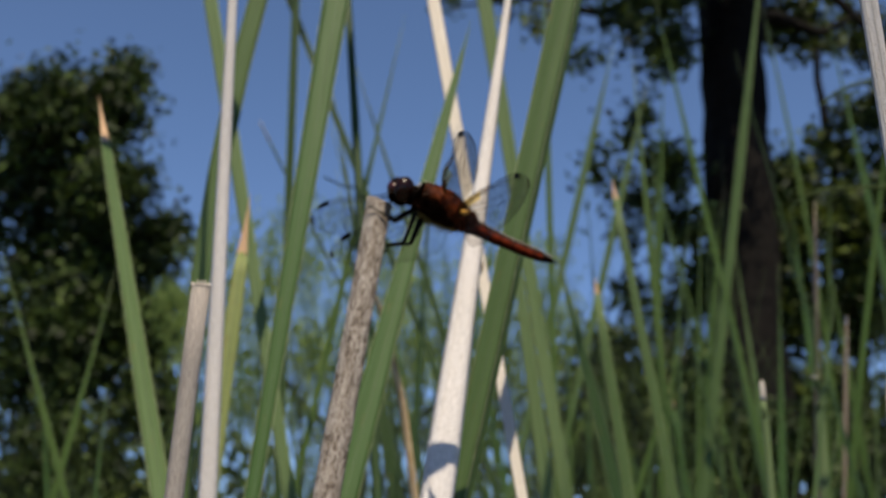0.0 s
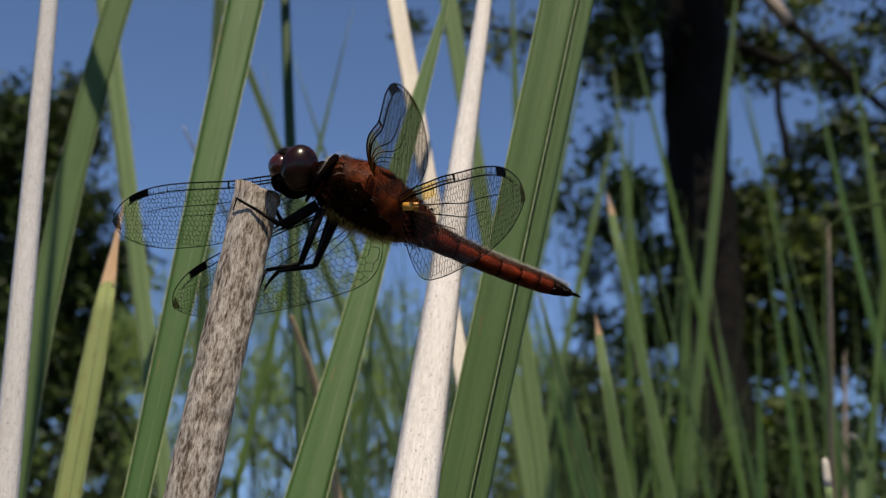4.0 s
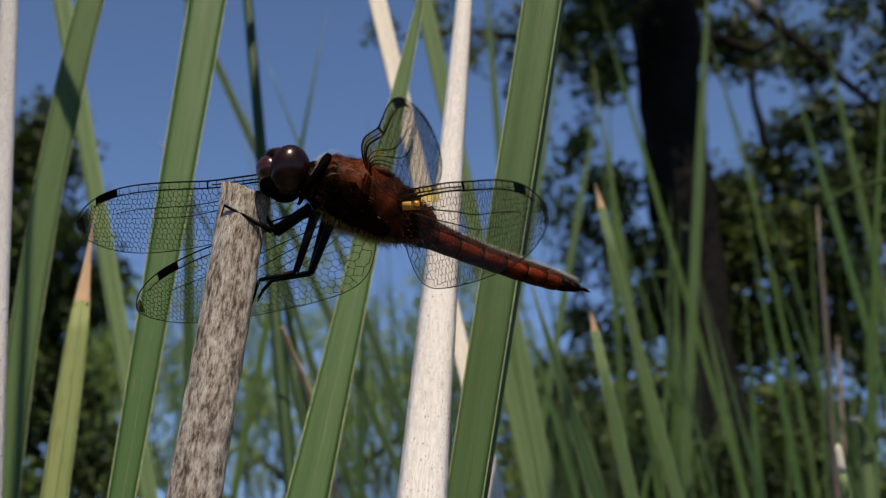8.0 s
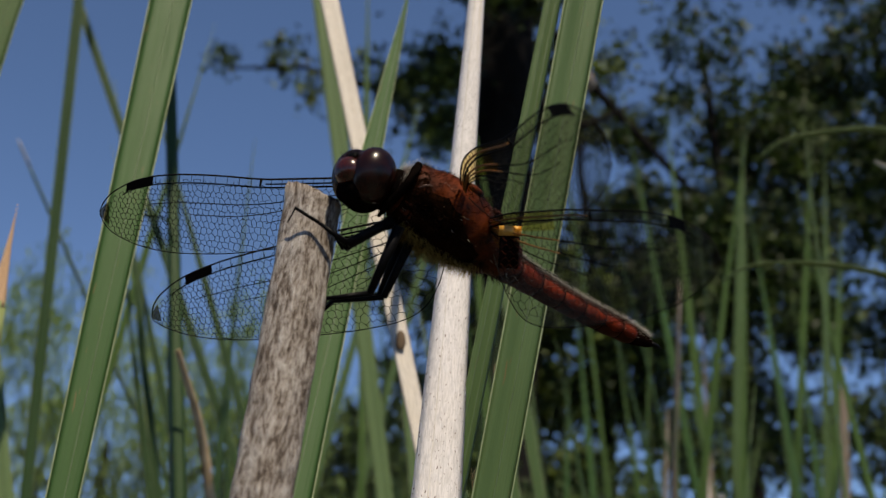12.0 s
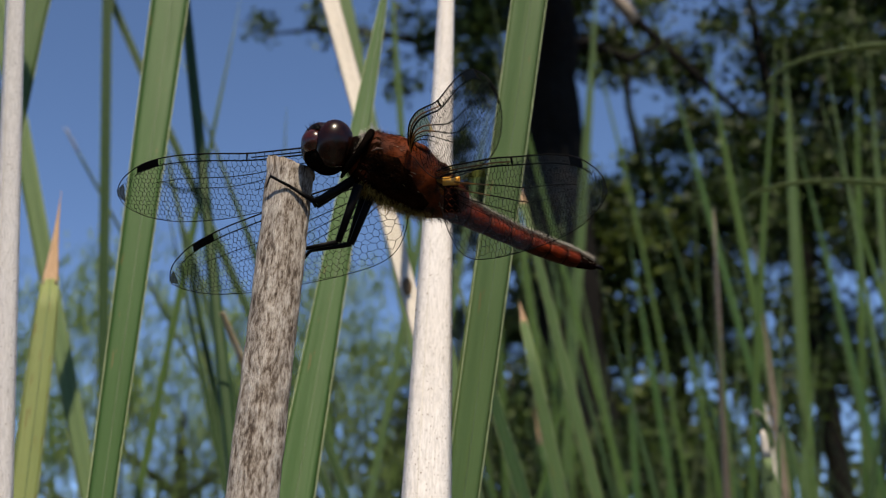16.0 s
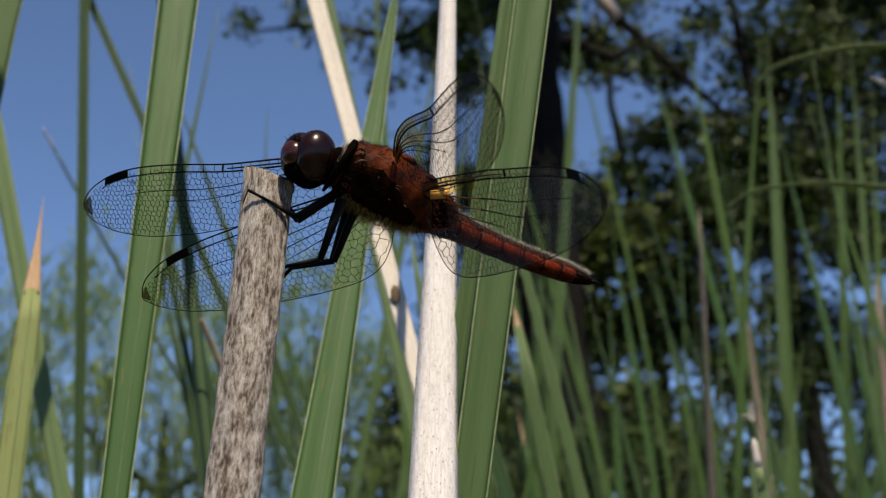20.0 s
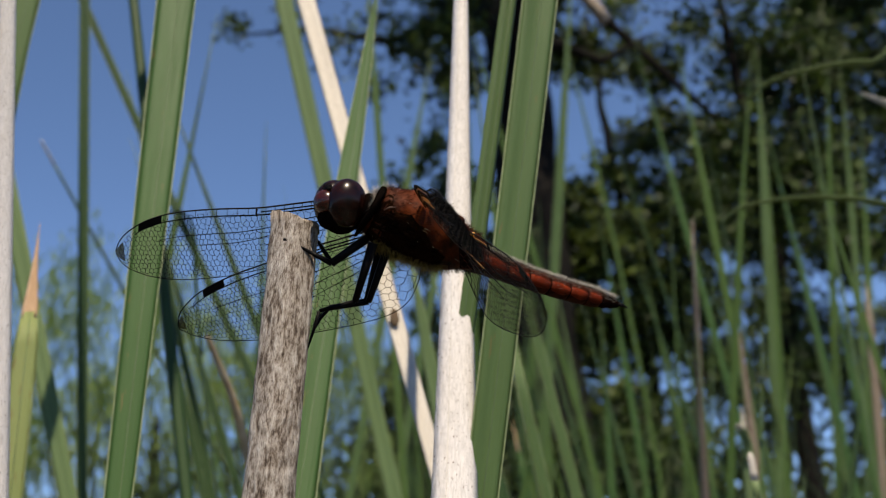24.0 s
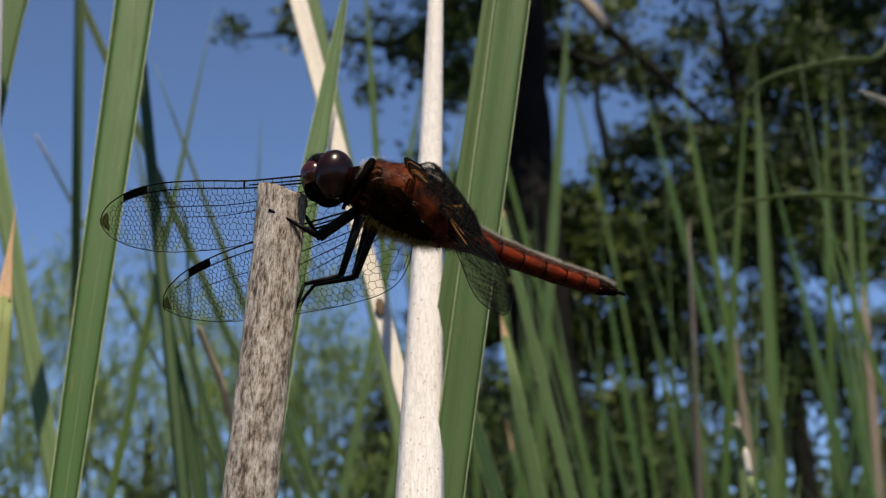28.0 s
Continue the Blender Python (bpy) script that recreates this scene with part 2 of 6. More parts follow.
def membrane_material(name, tint, amount, gloss, low=(0.12, 0.10, 0.06), high=(0.30, 0.27, 0.20)):
    m, nt, b = material(name, 0.12, 0.5)
    nt.nodes.remove(b)
    t = nt.nodes.new("ShaderNodeBsdfTransparent")
    t.inputs["Color"].default_value = (*tint, 1)
    g = node(nt, "ShaderNodeBsdfGlossy", Roughness=0.22)
    g.inputs["Color"].default_value = (0.9, 0.9, 0.9, 1)
    d = node(nt, "ShaderNodeBsdfDiffuse")
    n = noise_of(nt, coords(nt, "Object", (1, 1, 1)), 700, 3)
    nt.links.new(mix(nt, n, low, high), d.inputs["Color"])
    m1 = nt.nodes.new("ShaderNodeMixShader")
    m1.inputs[0].default_value = amount
    nt.links.new(t.outputs[0], m1.inputs[1])
    nt.links.new(d.outputs[0], m1.inputs[2])
    m2 = nt.nodes.new("ShaderNodeMixShader")
    m2.inputs[0].default_value = gloss
    nt.links.new(m1.outputs[0], m2.inputs[1])
    nt.links.new(g.outputs[0], m2.inputs[2])
    nt.links.new(m2.outputs[0], nt.nodes["Material Output"].inputs["Surface"])
    return m


MEMBRANE = membrane_material("clear_wing_membrane", (0.98, 0.975, 0.955), 0.025, 0.012)
MEMBRANE_NEAR = membrane_material("dusky_clear_membrane", (0.88, 0.86, 0.83), 0.09, 0.012, (0.05, 0.045, 0.04), (0.20, 0.185, 0.16))
MEMBRANE_SMOKE = membrane_material("smoky_wing_tip", (0.30, 0.24, 0.17), 0.2, 0.01, (0.02, 0.015, 0.01), (0.06, 0.045, 0.03))
MEMBRANE_AMBER = membrane_material("amber_membrane", (0.96, 0.76, 0.36), 0.14, 0.02, (0.20, 0.11, 0.03), (0.34, 0.20, 0.06))


def foliage_material(name, dark, light, glow=0.3):
    m, nt, b = material(name, 0.55, 0.3)
    geo = nt.nodes.new("ShaderNodeNewGeometry")
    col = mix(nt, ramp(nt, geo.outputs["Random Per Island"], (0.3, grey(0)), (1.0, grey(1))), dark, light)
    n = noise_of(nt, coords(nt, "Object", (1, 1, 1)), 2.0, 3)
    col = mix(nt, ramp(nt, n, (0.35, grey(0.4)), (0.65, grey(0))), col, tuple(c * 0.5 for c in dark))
    nt.links.new(col, b.inputs["Base Color"])
    tr = nt.nodes.new("ShaderNodeBsdfTranslucent")
    nt.links.new(col, tr.inputs["Color"])
    ms = nt.nodes.new("ShaderNodeMixShader")
    ms.inputs[0].default_value = glow
    nt.links.new(b.outputs[0], ms.inputs[1])
    nt.links.new(tr.outputs[0], ms.inputs[2])
    nt.links.new(ms.outputs[0], nt.nodes["Material Output"].inputs["Surface"])
    return m


# near-black low ends put the crowns' deep shade into the leaf colour
FOLIAGE_DARK_SHADED = foliage_material("dark_shaded_tree_leaves", (0.007, 0.018, 0.003), (0.075, 0.120, 0.020), 0.28)
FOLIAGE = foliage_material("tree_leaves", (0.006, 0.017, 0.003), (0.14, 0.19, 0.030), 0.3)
FOLIAGE_LIGHT = foliage_material("shrub_leaves", (0.14, 0.22, 0.055), (0.32, 0.43, 0.13), 0.5)

# ---- builders ----
def mesh_from(name, verts, faces, mat, smooth=True, uvs=None):
    me = bpy.data.meshes.new(name)
    me.from_pydata(verts, [], faces)
    if uvs is not None:
        lay = me.uv_layers.new(name="UVMap")
        idx = np.empty(len(me.loops), dtype=np.int32)
        me.loops.foreach_get("vertex_index", idx)
        lay.data.foreach_set("uv", np.asarray(uvs, dtype=np.float32)[idx].ravel())
    if smooth:
        me.polygons.foreach_set("use_smooth", [True] * len(me.polygons))
    me.materials.append(mat)
    me.update()
    return me


def part(name, me, parent, label=""):
    ob = new(name, me)
    ob.parent = parent
    if label:
        tagged(ob, label)
    return ob


def sweep(rings, closed_ends=True):
    """Faces between equal rings of points, with end caps."""
    n = len(rings[0])
    verts = [tuple(p) for r in rings for p in r]
    faces = []
    for i in range(len(rings) - 1):
        for k in range(n):
            a, b = i * n + k, i * n + (k + 1) % n
            faces.append((a, b, b + n, a + n))
    if closed_ends:
        faces.append(tuple(range(n - 1, -1, -1)))
        faces.append(tuple(range((len(rings) - 1) * n, len(rings) * n)))
    return verts, faces


def tube(points, radii, sides=8, squash=1.0):
    """A round rod along points; radii at each."""
    pts = [Vector(p) for p in points]
    rings, up = [], Vector((0.13, 0.31, 0.94))
    for i, p in enumerate(pts):
        d = (pts[min(i + 1, len(pts) - 1)] - pts[max(i - 1, 0)]).normalized()
        u = d.cross(up)
        if u.length < 1e-4:
            u = d.cross(Vector((1, 0, 0)))
        u.normalize()
        w = d.cross(u)
        rings.append([p + radii[i] * (math.cos(2 * math.pi * k / sides) * u + squash * math.sin(2 * math.pi * k / sides) * w) for k in range(sides)])
    return sweep(rings)


def merge(*geos):
    verts, faces = [], []
    for v, f in geos:
        o = len(verts)
        verts += [tuple(p) for p in v]
        faces += [tuple(i + o for i in q) for q in f]
    return verts, faces


def ball(c, r, seg=24, rings=16, turn=None):
    """An ellipsoid of radii r about c."""
    verts, faces = [], []
    for i in range(rings + 1):
        th = math.pi * i / rings
        for k in range(seg):
            ph = 2 * math.pi * k / seg
            p = Vector((r[0] * math.sin(th) * math.cos(ph), r[1] * math.sin(th) * math.sin(ph), r[2] * math.cos(th)))
            if turn is not None:
                p = turn @ p
            verts.append(tuple(p + Vector(c)))
    for i in range(rings):
        for k in range(seg):
            a, b = i * seg + k, i * seg + (k + 1) % seg
            faces.append((a, a + seg, b + seg, b))
    return verts, faces


def smooth_steps(pairs, z):
    """Piecewise-linear value of pairs (z, value)."""
    return float(np.interp(z, [p[0] for p in pairs], [p[1] for p in pairs]))


def blade_mesh(name, axis, z0, z1, widths, facing, thick, mat, steps=44, fold=0.10, twist=0.0, rnd=0.0, seed=0, tip=0.04):
    """A long blade: axis(z) is its middle line, widths (z, metres), facing the way its flat looks (degrees from -y), lens-shaped across."""
    rng = random.Random(seed)
    ph = rng.uniform(0, 6)
    n = 7
    rings, uvs = [], []
    for i in range(steps + 1):
        s = i / steps
        z = z0 + (z1 - z0) * s
        c = Vector(axis(z))
        w = smooth_steps(widths, z) * (1 + rnd * 0.05 * math.sin(ph + 40 * z))
        if z1 - z < tip:
            w *= max(0.03, ((z1 - z) / tip)) ** 0.8
        az = radians(facing + twist * s)
        u, nn = Vector((math.cos(az), math.sin(az), 0)), Vector((math.sin(az), -math.cos(az), 0))
        t = min(thick, w * 0.9)
        ring = []
        for side in (1, -1):
            for k in range(n):
                q = -1 + 2 * k / (n - 1)
                q *= side
                h = side * t * 0.5 * math.sqrt(max(0.0, 1 - q * q)) + fold * w * (abs(q) - 0.5)
                if side == -1 and k in (0, n - 1):
                    continue
                ring.append(c + u * (q * w * 0.5) + nn * h)
                uvs.append(((q + 1) / 2, z))
        rings.append(ring)
    v, f = sweep(rings)
    base = Vector(axis(z0))
    v = [tuple(Vector(p) - base) for p in v]
    return mesh_from(name, v, f, mat, uvs=uvs), base


def line_axis(x, y, sx, sy, bx=0.0, by=0.0):
    """A line through (x, y) at 1.07 m with slopes in x and y, and a slight bow."""
    return lambda z: (x + sx * (z - 1.07) + bx * (z - 1.07) ** 2, y + sy * (z - 1.07) + by * (z - 1.07) ** 2, z)


def bowed_axis(x, y, sx, sy, bx):
    """Straight up to 1.02 m, then bowed sideways."""
    def at(z):
        d = z - 1.07
        k = bx * d * d if d > -0.05 else bx * (0.0025 - 0.1 * (d + 0.05))
        return (x + sx * d + k, y + sy * d, z)
    return at


# ---- ground ----
def ground():
    n = 60
    xs = np.concatenate([-np.geomspace(900, 0.4, n // 2), np.geomspace(0.4, 900, n // 2)])
    verts, faces = [], []
    for i, x in enumerate(xs):
        for k, y in enumerate(xs):
            verts.append((x, y, 0.03 * noise.noise(Vector((x * 1.7, y * 1.7, 0))) if abs(x) < 40 and abs(y) < 40 else 0.0))
    for i in range(n - 1):
        for k in range(n - 1):
            a = i * n + k
            faces.append((a, a + n, a + n + 1, a + 1))
    ob = new("ground", mesh_from("ground", verts, faces, MUD))
    tagged(ob, "dark wet marsh mud under the reeds", "ground", kind="structure")


ground()


# ---- the stick ----
def stick():
    root = tagged(new("perch_stick"), "weathered grey cut stem with dark flecks, standing upright", "stick")
    ax = line_axis(-0.0253, -0.0703, 0.123, 0.163)
    sides, steps = 30, 260
    rings, uvs = [], []
    for i in range(steps + 1):
        s = i / steps
        z = 0.98 * s / 0.15 if s < 0.15 else 0.98 + 0.0916 * (s - 0.15) / 0.85
        c = Vector(ax(z))
        r = 0.0030 if z > 1.0 else 0.0030 + 0.0008 * (1 - z)
        ring = []
        for k in range(sides):
            a = 2 * math.pi * k / sides
            rr = r * (1 + 0.05 * noise.noise(Vector((math.cos(a) * 1.2, math.sin(a) * 1.2, z * 60))) + 0.03 * math.sin(5 * a + 9 * z) + 0.05 * noise.noise(Vector((math.cos(a) * 3.5, math.sin(a) * 3.5, z * 420))))
            p = c + Vector((rr * math.cos(a), rr * math.sin(a), 0))
            if i == steps:
                p.z += -0.30 * rr * math.cos(a) * 1.6 + 0.0006 * noise.noise(Vector((7 * math.cos(a), 7 * math.sin(a), 3)))
            ring.append(p)
            uvs.append((k / sides * 2.2, z))
        rings.append(ring)
    top = rings[-1]
    for sc, dz in ((0.9, 0.0001), (0.6, -0.0004), (0.25, -0.0008)):
        c = sum(top, Vector()) / sides
        rings.append([c + (p - c) * sc + Vector((0, 0, dz + 0.0003 * noise.noise(p * 900))) for p in top])
        uvs += [(k / sides * 2.2, 1.073 + 0.01 * (1 - sc)) for k in range(sides)]
    v, f = sweep(rings)
    base = Vector(ax(0))
    root.location = base
    part("shaft", mesh_from("shaft", [tuple(Vector(p) - base) for p in v], f, STICK, uvs=uvs), root)
    # frayed fibres round the cut
    rng = random.Random(4)
    geos = []
    for k in range(9):
        a = 2 * math.pi * k / 9 + rng.uniform(-0.2, 0.2)
        p = sum(top, Vector()) / sides + Vector((math.cos(a), math.sin(a), 0)) * 0.0027
        p.z = 1.0716 - 0.48 * 0.0027 * math.cos(a) - 0.0004
        geos.append(tube([p - base, p - base + Vector((rng.uniform(-0.1, 0.1), rng.uniform(-0.1, 0.1), 1)) * rng.uniform(0.0003, 0.0007)], [0.00025, 0.00008], 4))
    part("frayed_fibres", mesh_from("frayed_fibres", *merge(*geos), STICK), root, "pale torn fibres at the cut end")


stick()


# ---- reeds close to the perch ----
MARGIN = plain("pale_leaf_margin", (0.15, 0.19, 0.085), (0.24, 0.28, 0.14), 0.5, 0.4, 600, bumps=0)
MIDRIB = plain("leaf_midrib", (0.055, 0.095, 0.03), (0.075, 0.12, 0.045), 0.5, 0.4, 600, bumps=0)
RIDGE = plain("pale_stem_ridge", (0.46, 0.42, 0.37), (0.60, 0.56, 0.50), 0.8, 0.1, 600, bumps=0)
RIDGE_DARK = plain("dark_stem_ridge", (0.008, 0.02, 0.006), (0.015, 0.03, 0.010), 0.7, 0.1, 600, bumps=0)
REEDS = {}


def blade_line(name, ax, z0, z1, widths, facing, q, lift, r, mat, tip, fold):
    """A fine ridge that runs up a blade at q of its half width."""
    az = radians(facing)
    u, nn = Vector((math.cos(az), math.sin(az), 0)), Vector((math.sin(az), -math.cos(az), 0))
    base, pts, rad = Vector(ax(z0)), [], []
    for i in range(41):
        z = z0 + (z1 - z0) * i / 40
        w = smooth_steps(widths, z)
        if z1 - z < tip:
            w *= max(0.03, (z1 - z) / tip) ** 0.8
        pts.append(Vector(ax(z)) - base + u * (q * w * 0.5) + nn * (lift + fold * w * (abs(q) - 0.5)))
        rad.append(min(r, w * 0.2))
    return mesh_from(name, *tube(pts, rad, 5), mat)


def leaf_thing(name, label, ax, z0, z1, widths, facing, thick, mat, category="leaf", tipped=None, ribs=True, key="", group="", **kw):
    root = tagged(new(name), label, category, group)
    tip, fold = kw.get("tip", 0.04), kw.get("fold", 0.10)
    if tipped:
        zt, tmat, tlabel = tipped
        kw["tip"] = tip = -1.0
        me, base = blade_mesh("blade", ax, z0, zt, widths, facing, thick, mat, **kw)
        root.location = base
        part("blade", me, root)
        me2, b2 = blade_mesh("dry_tip", ax, zt - 0.0015, z1, widths, facing, thick * 0.98, tmat, tip=(z1 - zt) * 0.95, steps=16)
        tipo = part("dry_tip", me2, root, tlabel)
        tipo.location = b2 - base
        z1 = zt
    else:
        me, base = blade_mesh("blade", ax, z0, z1, widths, facing, thick, mat, **kw)
        root.location = base
        part("blade", me, root)
    for q in (-0.985, 0.985) if ribs else ():
        part("margin", blade_line("margin", ax, z0, z1, widths, facing, q, 0.0, 0.00013, MARGIN if ribs else mat, tip, fold), root)
    if ribs:
        part("midrib", blade_line("midrib", ax, z0, z1, widths, facing, 0.12, thick * 0.5, 0.00012, MIDRIB, tip, fold), root)
    else:
        for q in (-0.45, 0.30):
            part("ridge", blade_line("ridge", ax, z0, z1, widths, facing, q, thick * 0.42, 0.0001, RIDGE_DARK if mat is GREEN_DARK_SHADED else MIDRIB if mat is GREEN else RIDGE, tip, fold), root)
    if key:
        REEDS[key] = root
    return root


def near_reeds():
    leaf_thing("dead_reed", "bleached white dead reed stem tapering upward, flecked with dark specks", line_axis(-0.0013, -0.0220, 0.124, 0.274),
               0, 1.29, ((0, 0.010), (1.02, 0.0084), (1.07, 0.0061), (1.10, 0.0045), (1.17, 0.0022), (1.29, 0.0008)), 6, 0.0035, DRY_WHITE, "reed", fold=0.0, steps=80, key="W1", ribs=False)
    leaf_thing("cattail_leaf", "broad mid-green cattail leaf with a fold along its middle", line_axis(0.0077, -0.0262, 0.216, 0.069),
               0, 1.75, ((0, 0.010), (1.0, 0.0052), (1.13, 0.0070), (1.4, 0.0085), (1.75, 0.003)), 10, 0.0011, GREEN, fold=0.16, steps=80, tip=0.5, key="G2")
    leaf_thing("cattail_leaf", "deep-green cattail leaf ending in a sharp point", line_axis(-0.0202, 0.0130, 0.197, 0.373),
               0, 1.185, ((0, 0.010), (1.02, 0.0086), (1.07, 0.0064), (1.13, 0.0042), (1.185, 0.0006)), 12, 0.0011, GREEN_DEEP, fold=0.12, steps=80, tip=0.03, key="G3")
    leaf_thing("cattail_leaf", "tall broad pale-green cattail leaf", line_axis(-0.0555, 0.0049, 0.068, 0.268),
               0, 1.9, ((0, 0.006), (1.03, 0.0042), (1.19, 0.0095), (1.5, 0.012), (1.9, 0.004)), 4, 0.0014, GREEN_DEEP, fold=0.05, steps=80, tip=0.5, key="G4")
    leaf_thing("dead_reed", "upright bleached dead reed stem", line_axis(-0.0749, -0.016, 0.001, -0.07),
               0, 1.4, ((0, 0.007), (1.02, 0.0051), (1.15, 0.0029), (1.4, 0.0015)), 12, 0.0028, DRY_WHITE, "reed", fold=0.0, steps=80, key="W5", ribs=False)
    leaf_thing("dead_leaf", "cream dead leaf leaning over behind the others", line_axis(0.0038, 0.0466, -0.154, 0.320),
               0, 1.6, ((0, 0.004), (1.03, 0.0036), (1.2, 0.0054), (1.6, 0.003)), 8, 0.0008, DRY_CREAM, fold=0.10, steps=80, tip=0.3, key="C6", ribs=False)
    leaf_thing("cattail_leaf", "green cattail leaf leaning across its neighbour", bowed_axis(-0.1031, 0.0752, 0.0171, 0.105, 0.5047),
               0, 1.75, ((0, 0.006), (1.05, 0.0068), (1.15, 0.0077), (1.3, 0.0077), (1.75, 0.005)), 5, 0.0014, GREEN, fold=0.08, steps=60, tip=0.5, key="G7")
    leaf_thing("cattail_leaf", "soft green cattail leaf leaning backward", line_axis(-0.095, 0.1879, -0.234, 0.166),
               0, 1.75, ((0, 0.006), (1.07, 0.0059), (1.28, 0.0077), (1.75, 0.004)), -6, 0.0013, GREEN_PALE, fold=0.08, steps=60, tip=0.4, key="G8")
    leaf_thing("cattail_leaf", "yellowing cattail leaf with a dry orange-tan tip", line_axis(-0.083, 0.0544, 0.048, 0.134),
               0, 1.121, ((0, 0.006), (1.04, 0.0060), (1.088, 0.0056), (1.098, 0.0036), (1.121, 0.0010)), 3, 0.0010, GREEN_YELLOW, fold=0.08, steps=140,
               tipped=(1.098, DRY_TAN, "dry orange-tan tip"), key="Y9")
    leaf_thing("cattail_leaf", "slender green cattail leaf with a tan tip", line_axis(0.0578, 0.1801, -0.1164, 0.027),
               0, 1.124, ((0, 0.006), (1.05, 0.0044), (1.09, 0.0040), (1.114, 0.0028), (1.124, 0.0018)), 5, 0.0012, GREEN, steps=60,
               tipped=(1.1165, DRY_TAN, "dry tan tip"), key="T12")
    leaf_thing("cattail_leaf", "slender green leaf with a pale dry tip", line_axis(0.0878, 0.2554, -0.1449, 0.027),
               0, 1.1995, ((0, 0.006), (1.08, 0.0047), (1.18, 0.0034), (1.1995, 0.0026)), 5, 0.0012, GREEN, steps=60, tipped=(1.1885, DRY_TAN, "pale dry tip"), key="T13")
    leaf_thing("cattail_leaf", "light green cattail leaf standing behind", line_axis(0.0368, 0.2339, -0.109, 0.0),
               0, 1.17, ((0, 0.009), (1.04, 0.0072), (1.15, 0.0050), (1.17, 0.002)), 5, 0.0012, GREEN_PALE, steps=60, tip=0.05, key="G14")
    # the shade on its lower part darkens the colour of the whole stem
    leaf_thing("reed", "thin dark green reed stem with shade in its colour", line_axis(-0.0466, 0.1591, -0.102, 0.229),
               0, 1.7, ((0, 0.005), (1.2, 0.0040), (1.7, 0.002)), 0, 0.0030, GREEN_DARK_SHADED, "reed", fold=0.0, steps=60, key="D15", ribs=False)
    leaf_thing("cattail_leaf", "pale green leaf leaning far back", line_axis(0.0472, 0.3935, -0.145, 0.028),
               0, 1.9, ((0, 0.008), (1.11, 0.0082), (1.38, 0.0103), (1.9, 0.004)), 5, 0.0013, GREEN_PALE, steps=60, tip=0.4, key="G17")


    # the shade on this leaf comes from its dark material
    leaf_thing("cattail_leaf", "dull green cattail leaf leaning back, its shade in the colour", line_axis(0.0574, 0.25, -0.224, 0.0),
               0.05, 1.165, ((0, 0.010), (1.02, 0.0088), (1.10, 0.0070), (1.165, 0.002)), 30, 0.0012, GREEN_DARK_SHADED, steps=60, tip=0.06)
    leaf_thing("cattail_leaf", "narrow green cattail leaf close behind a broad one", line_axis(0.0081, -0.0225, 0.222, 0.069),
               0, 1.6, ((0, 0.006), (1.05, 0.0034), (1.13, 0.0034), (1.6, 0.002)), 20, 0.0010, GREEN, steps=60, tip=0.4, key="G2b", ribs=False)
    leaf_thing("cattail_leaf", "green cattail leaf with a brown withered tip", line_axis(-0.1206, 0.0652, -0.407, 0.713),
               0.30, 1.205, ((0.3, 0.007), (1.05, 0.0062), (1.17, 0.0042), (1.205, 0.0014)), 4, 0.0011, GREEN, steps=60, tipped=(1.172, DRY_TAN, "brown withered tip"))
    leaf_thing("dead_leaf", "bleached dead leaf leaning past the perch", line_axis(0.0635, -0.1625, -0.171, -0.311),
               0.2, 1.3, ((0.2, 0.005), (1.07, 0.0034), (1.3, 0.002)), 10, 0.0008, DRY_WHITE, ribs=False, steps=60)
    spot = part("brown_spot", mesh_from("brown_spot", *ball((0, 0, 0), (0.0011, 0.0004, 0.0022), 12, 8), DRY_TAN_DARK), REEDS["C6"], "brown blemish on the leaf")
    spot.location = Vector((0.0002, 0.0518, 1.0917)) - REEDS["C6"].location


near_reeds()


def stub():
    root = tagged(new("cut_stem"), "short cut-off grey hollow stem with a ragged top", "stem")
    ax = line_axis(-0.0558, -0.1087, 0.059, -0.008)
    sides = 16
    rings, uvs = [], []
    for i in range(61):
        z = 1.0405 * i / 60
        c, r = Vector(ax(z)), 0.0019
        ring = []
        for k in range(sides):
            a = 2 * math.pi * k / sides
            p = c + Vector((r * math.cos(a), r * math.sin(a), 0))
            if i == 60:
                p.z += 0.0004 * noise.noise(Vector((9 * math.cos(a), 9 * math.sin(a), 1)))
            ring.append(p)
            uvs.append((k / sides * 1.5, z))
        rings.append(ring)
    c = sum(rings[-1], Vector()) / sides
    for sc, dz in ((0.8, 0.0), (0.7, -0.003)):
        rings.append([c + (p - c) * sc + Vector((0, 0, dz)) for p in rings[60]])
        uvs += [(k / sides * 1.5, 1.04) for k in range(sides)]
    v, f = sweep(rings)
    base = Vector(ax(0))
    root.location = base
    part("shaft", mesh_from("shaft", [tuple(Vector(p) - base) for p in v], f, DRY_GREY, uvs=uvs), root)
    rng, geos = random.Random(6), []
    for k in range(14):
        a = 2 * math.pi * k / 14
        p = c - base + Vector((math.cos(a), math.sin(a), 0)) * 0.00175 - Vector((0, 0, 0.0006))
        geos.append(tube([p, p + Vector((rng.uniform(-0.2, 0.2), rng.uniform(-0.2, 0.2), 1)) * rng.uniform(0.0006, 0.0013)], [0.0003, 0.00012], 5))
    part("ragged_rim", mesh_from("ragged_rim", *merge(*geos), DRY_CREAM), root, "pale torn rim of the cut")


stub()


TAN_STRIP = plain("tan_strip", (0.36, 0.25, 0.14), (0.52, 0.40, 0.26), 0.8, 0.1, 260, bumps=0.3)


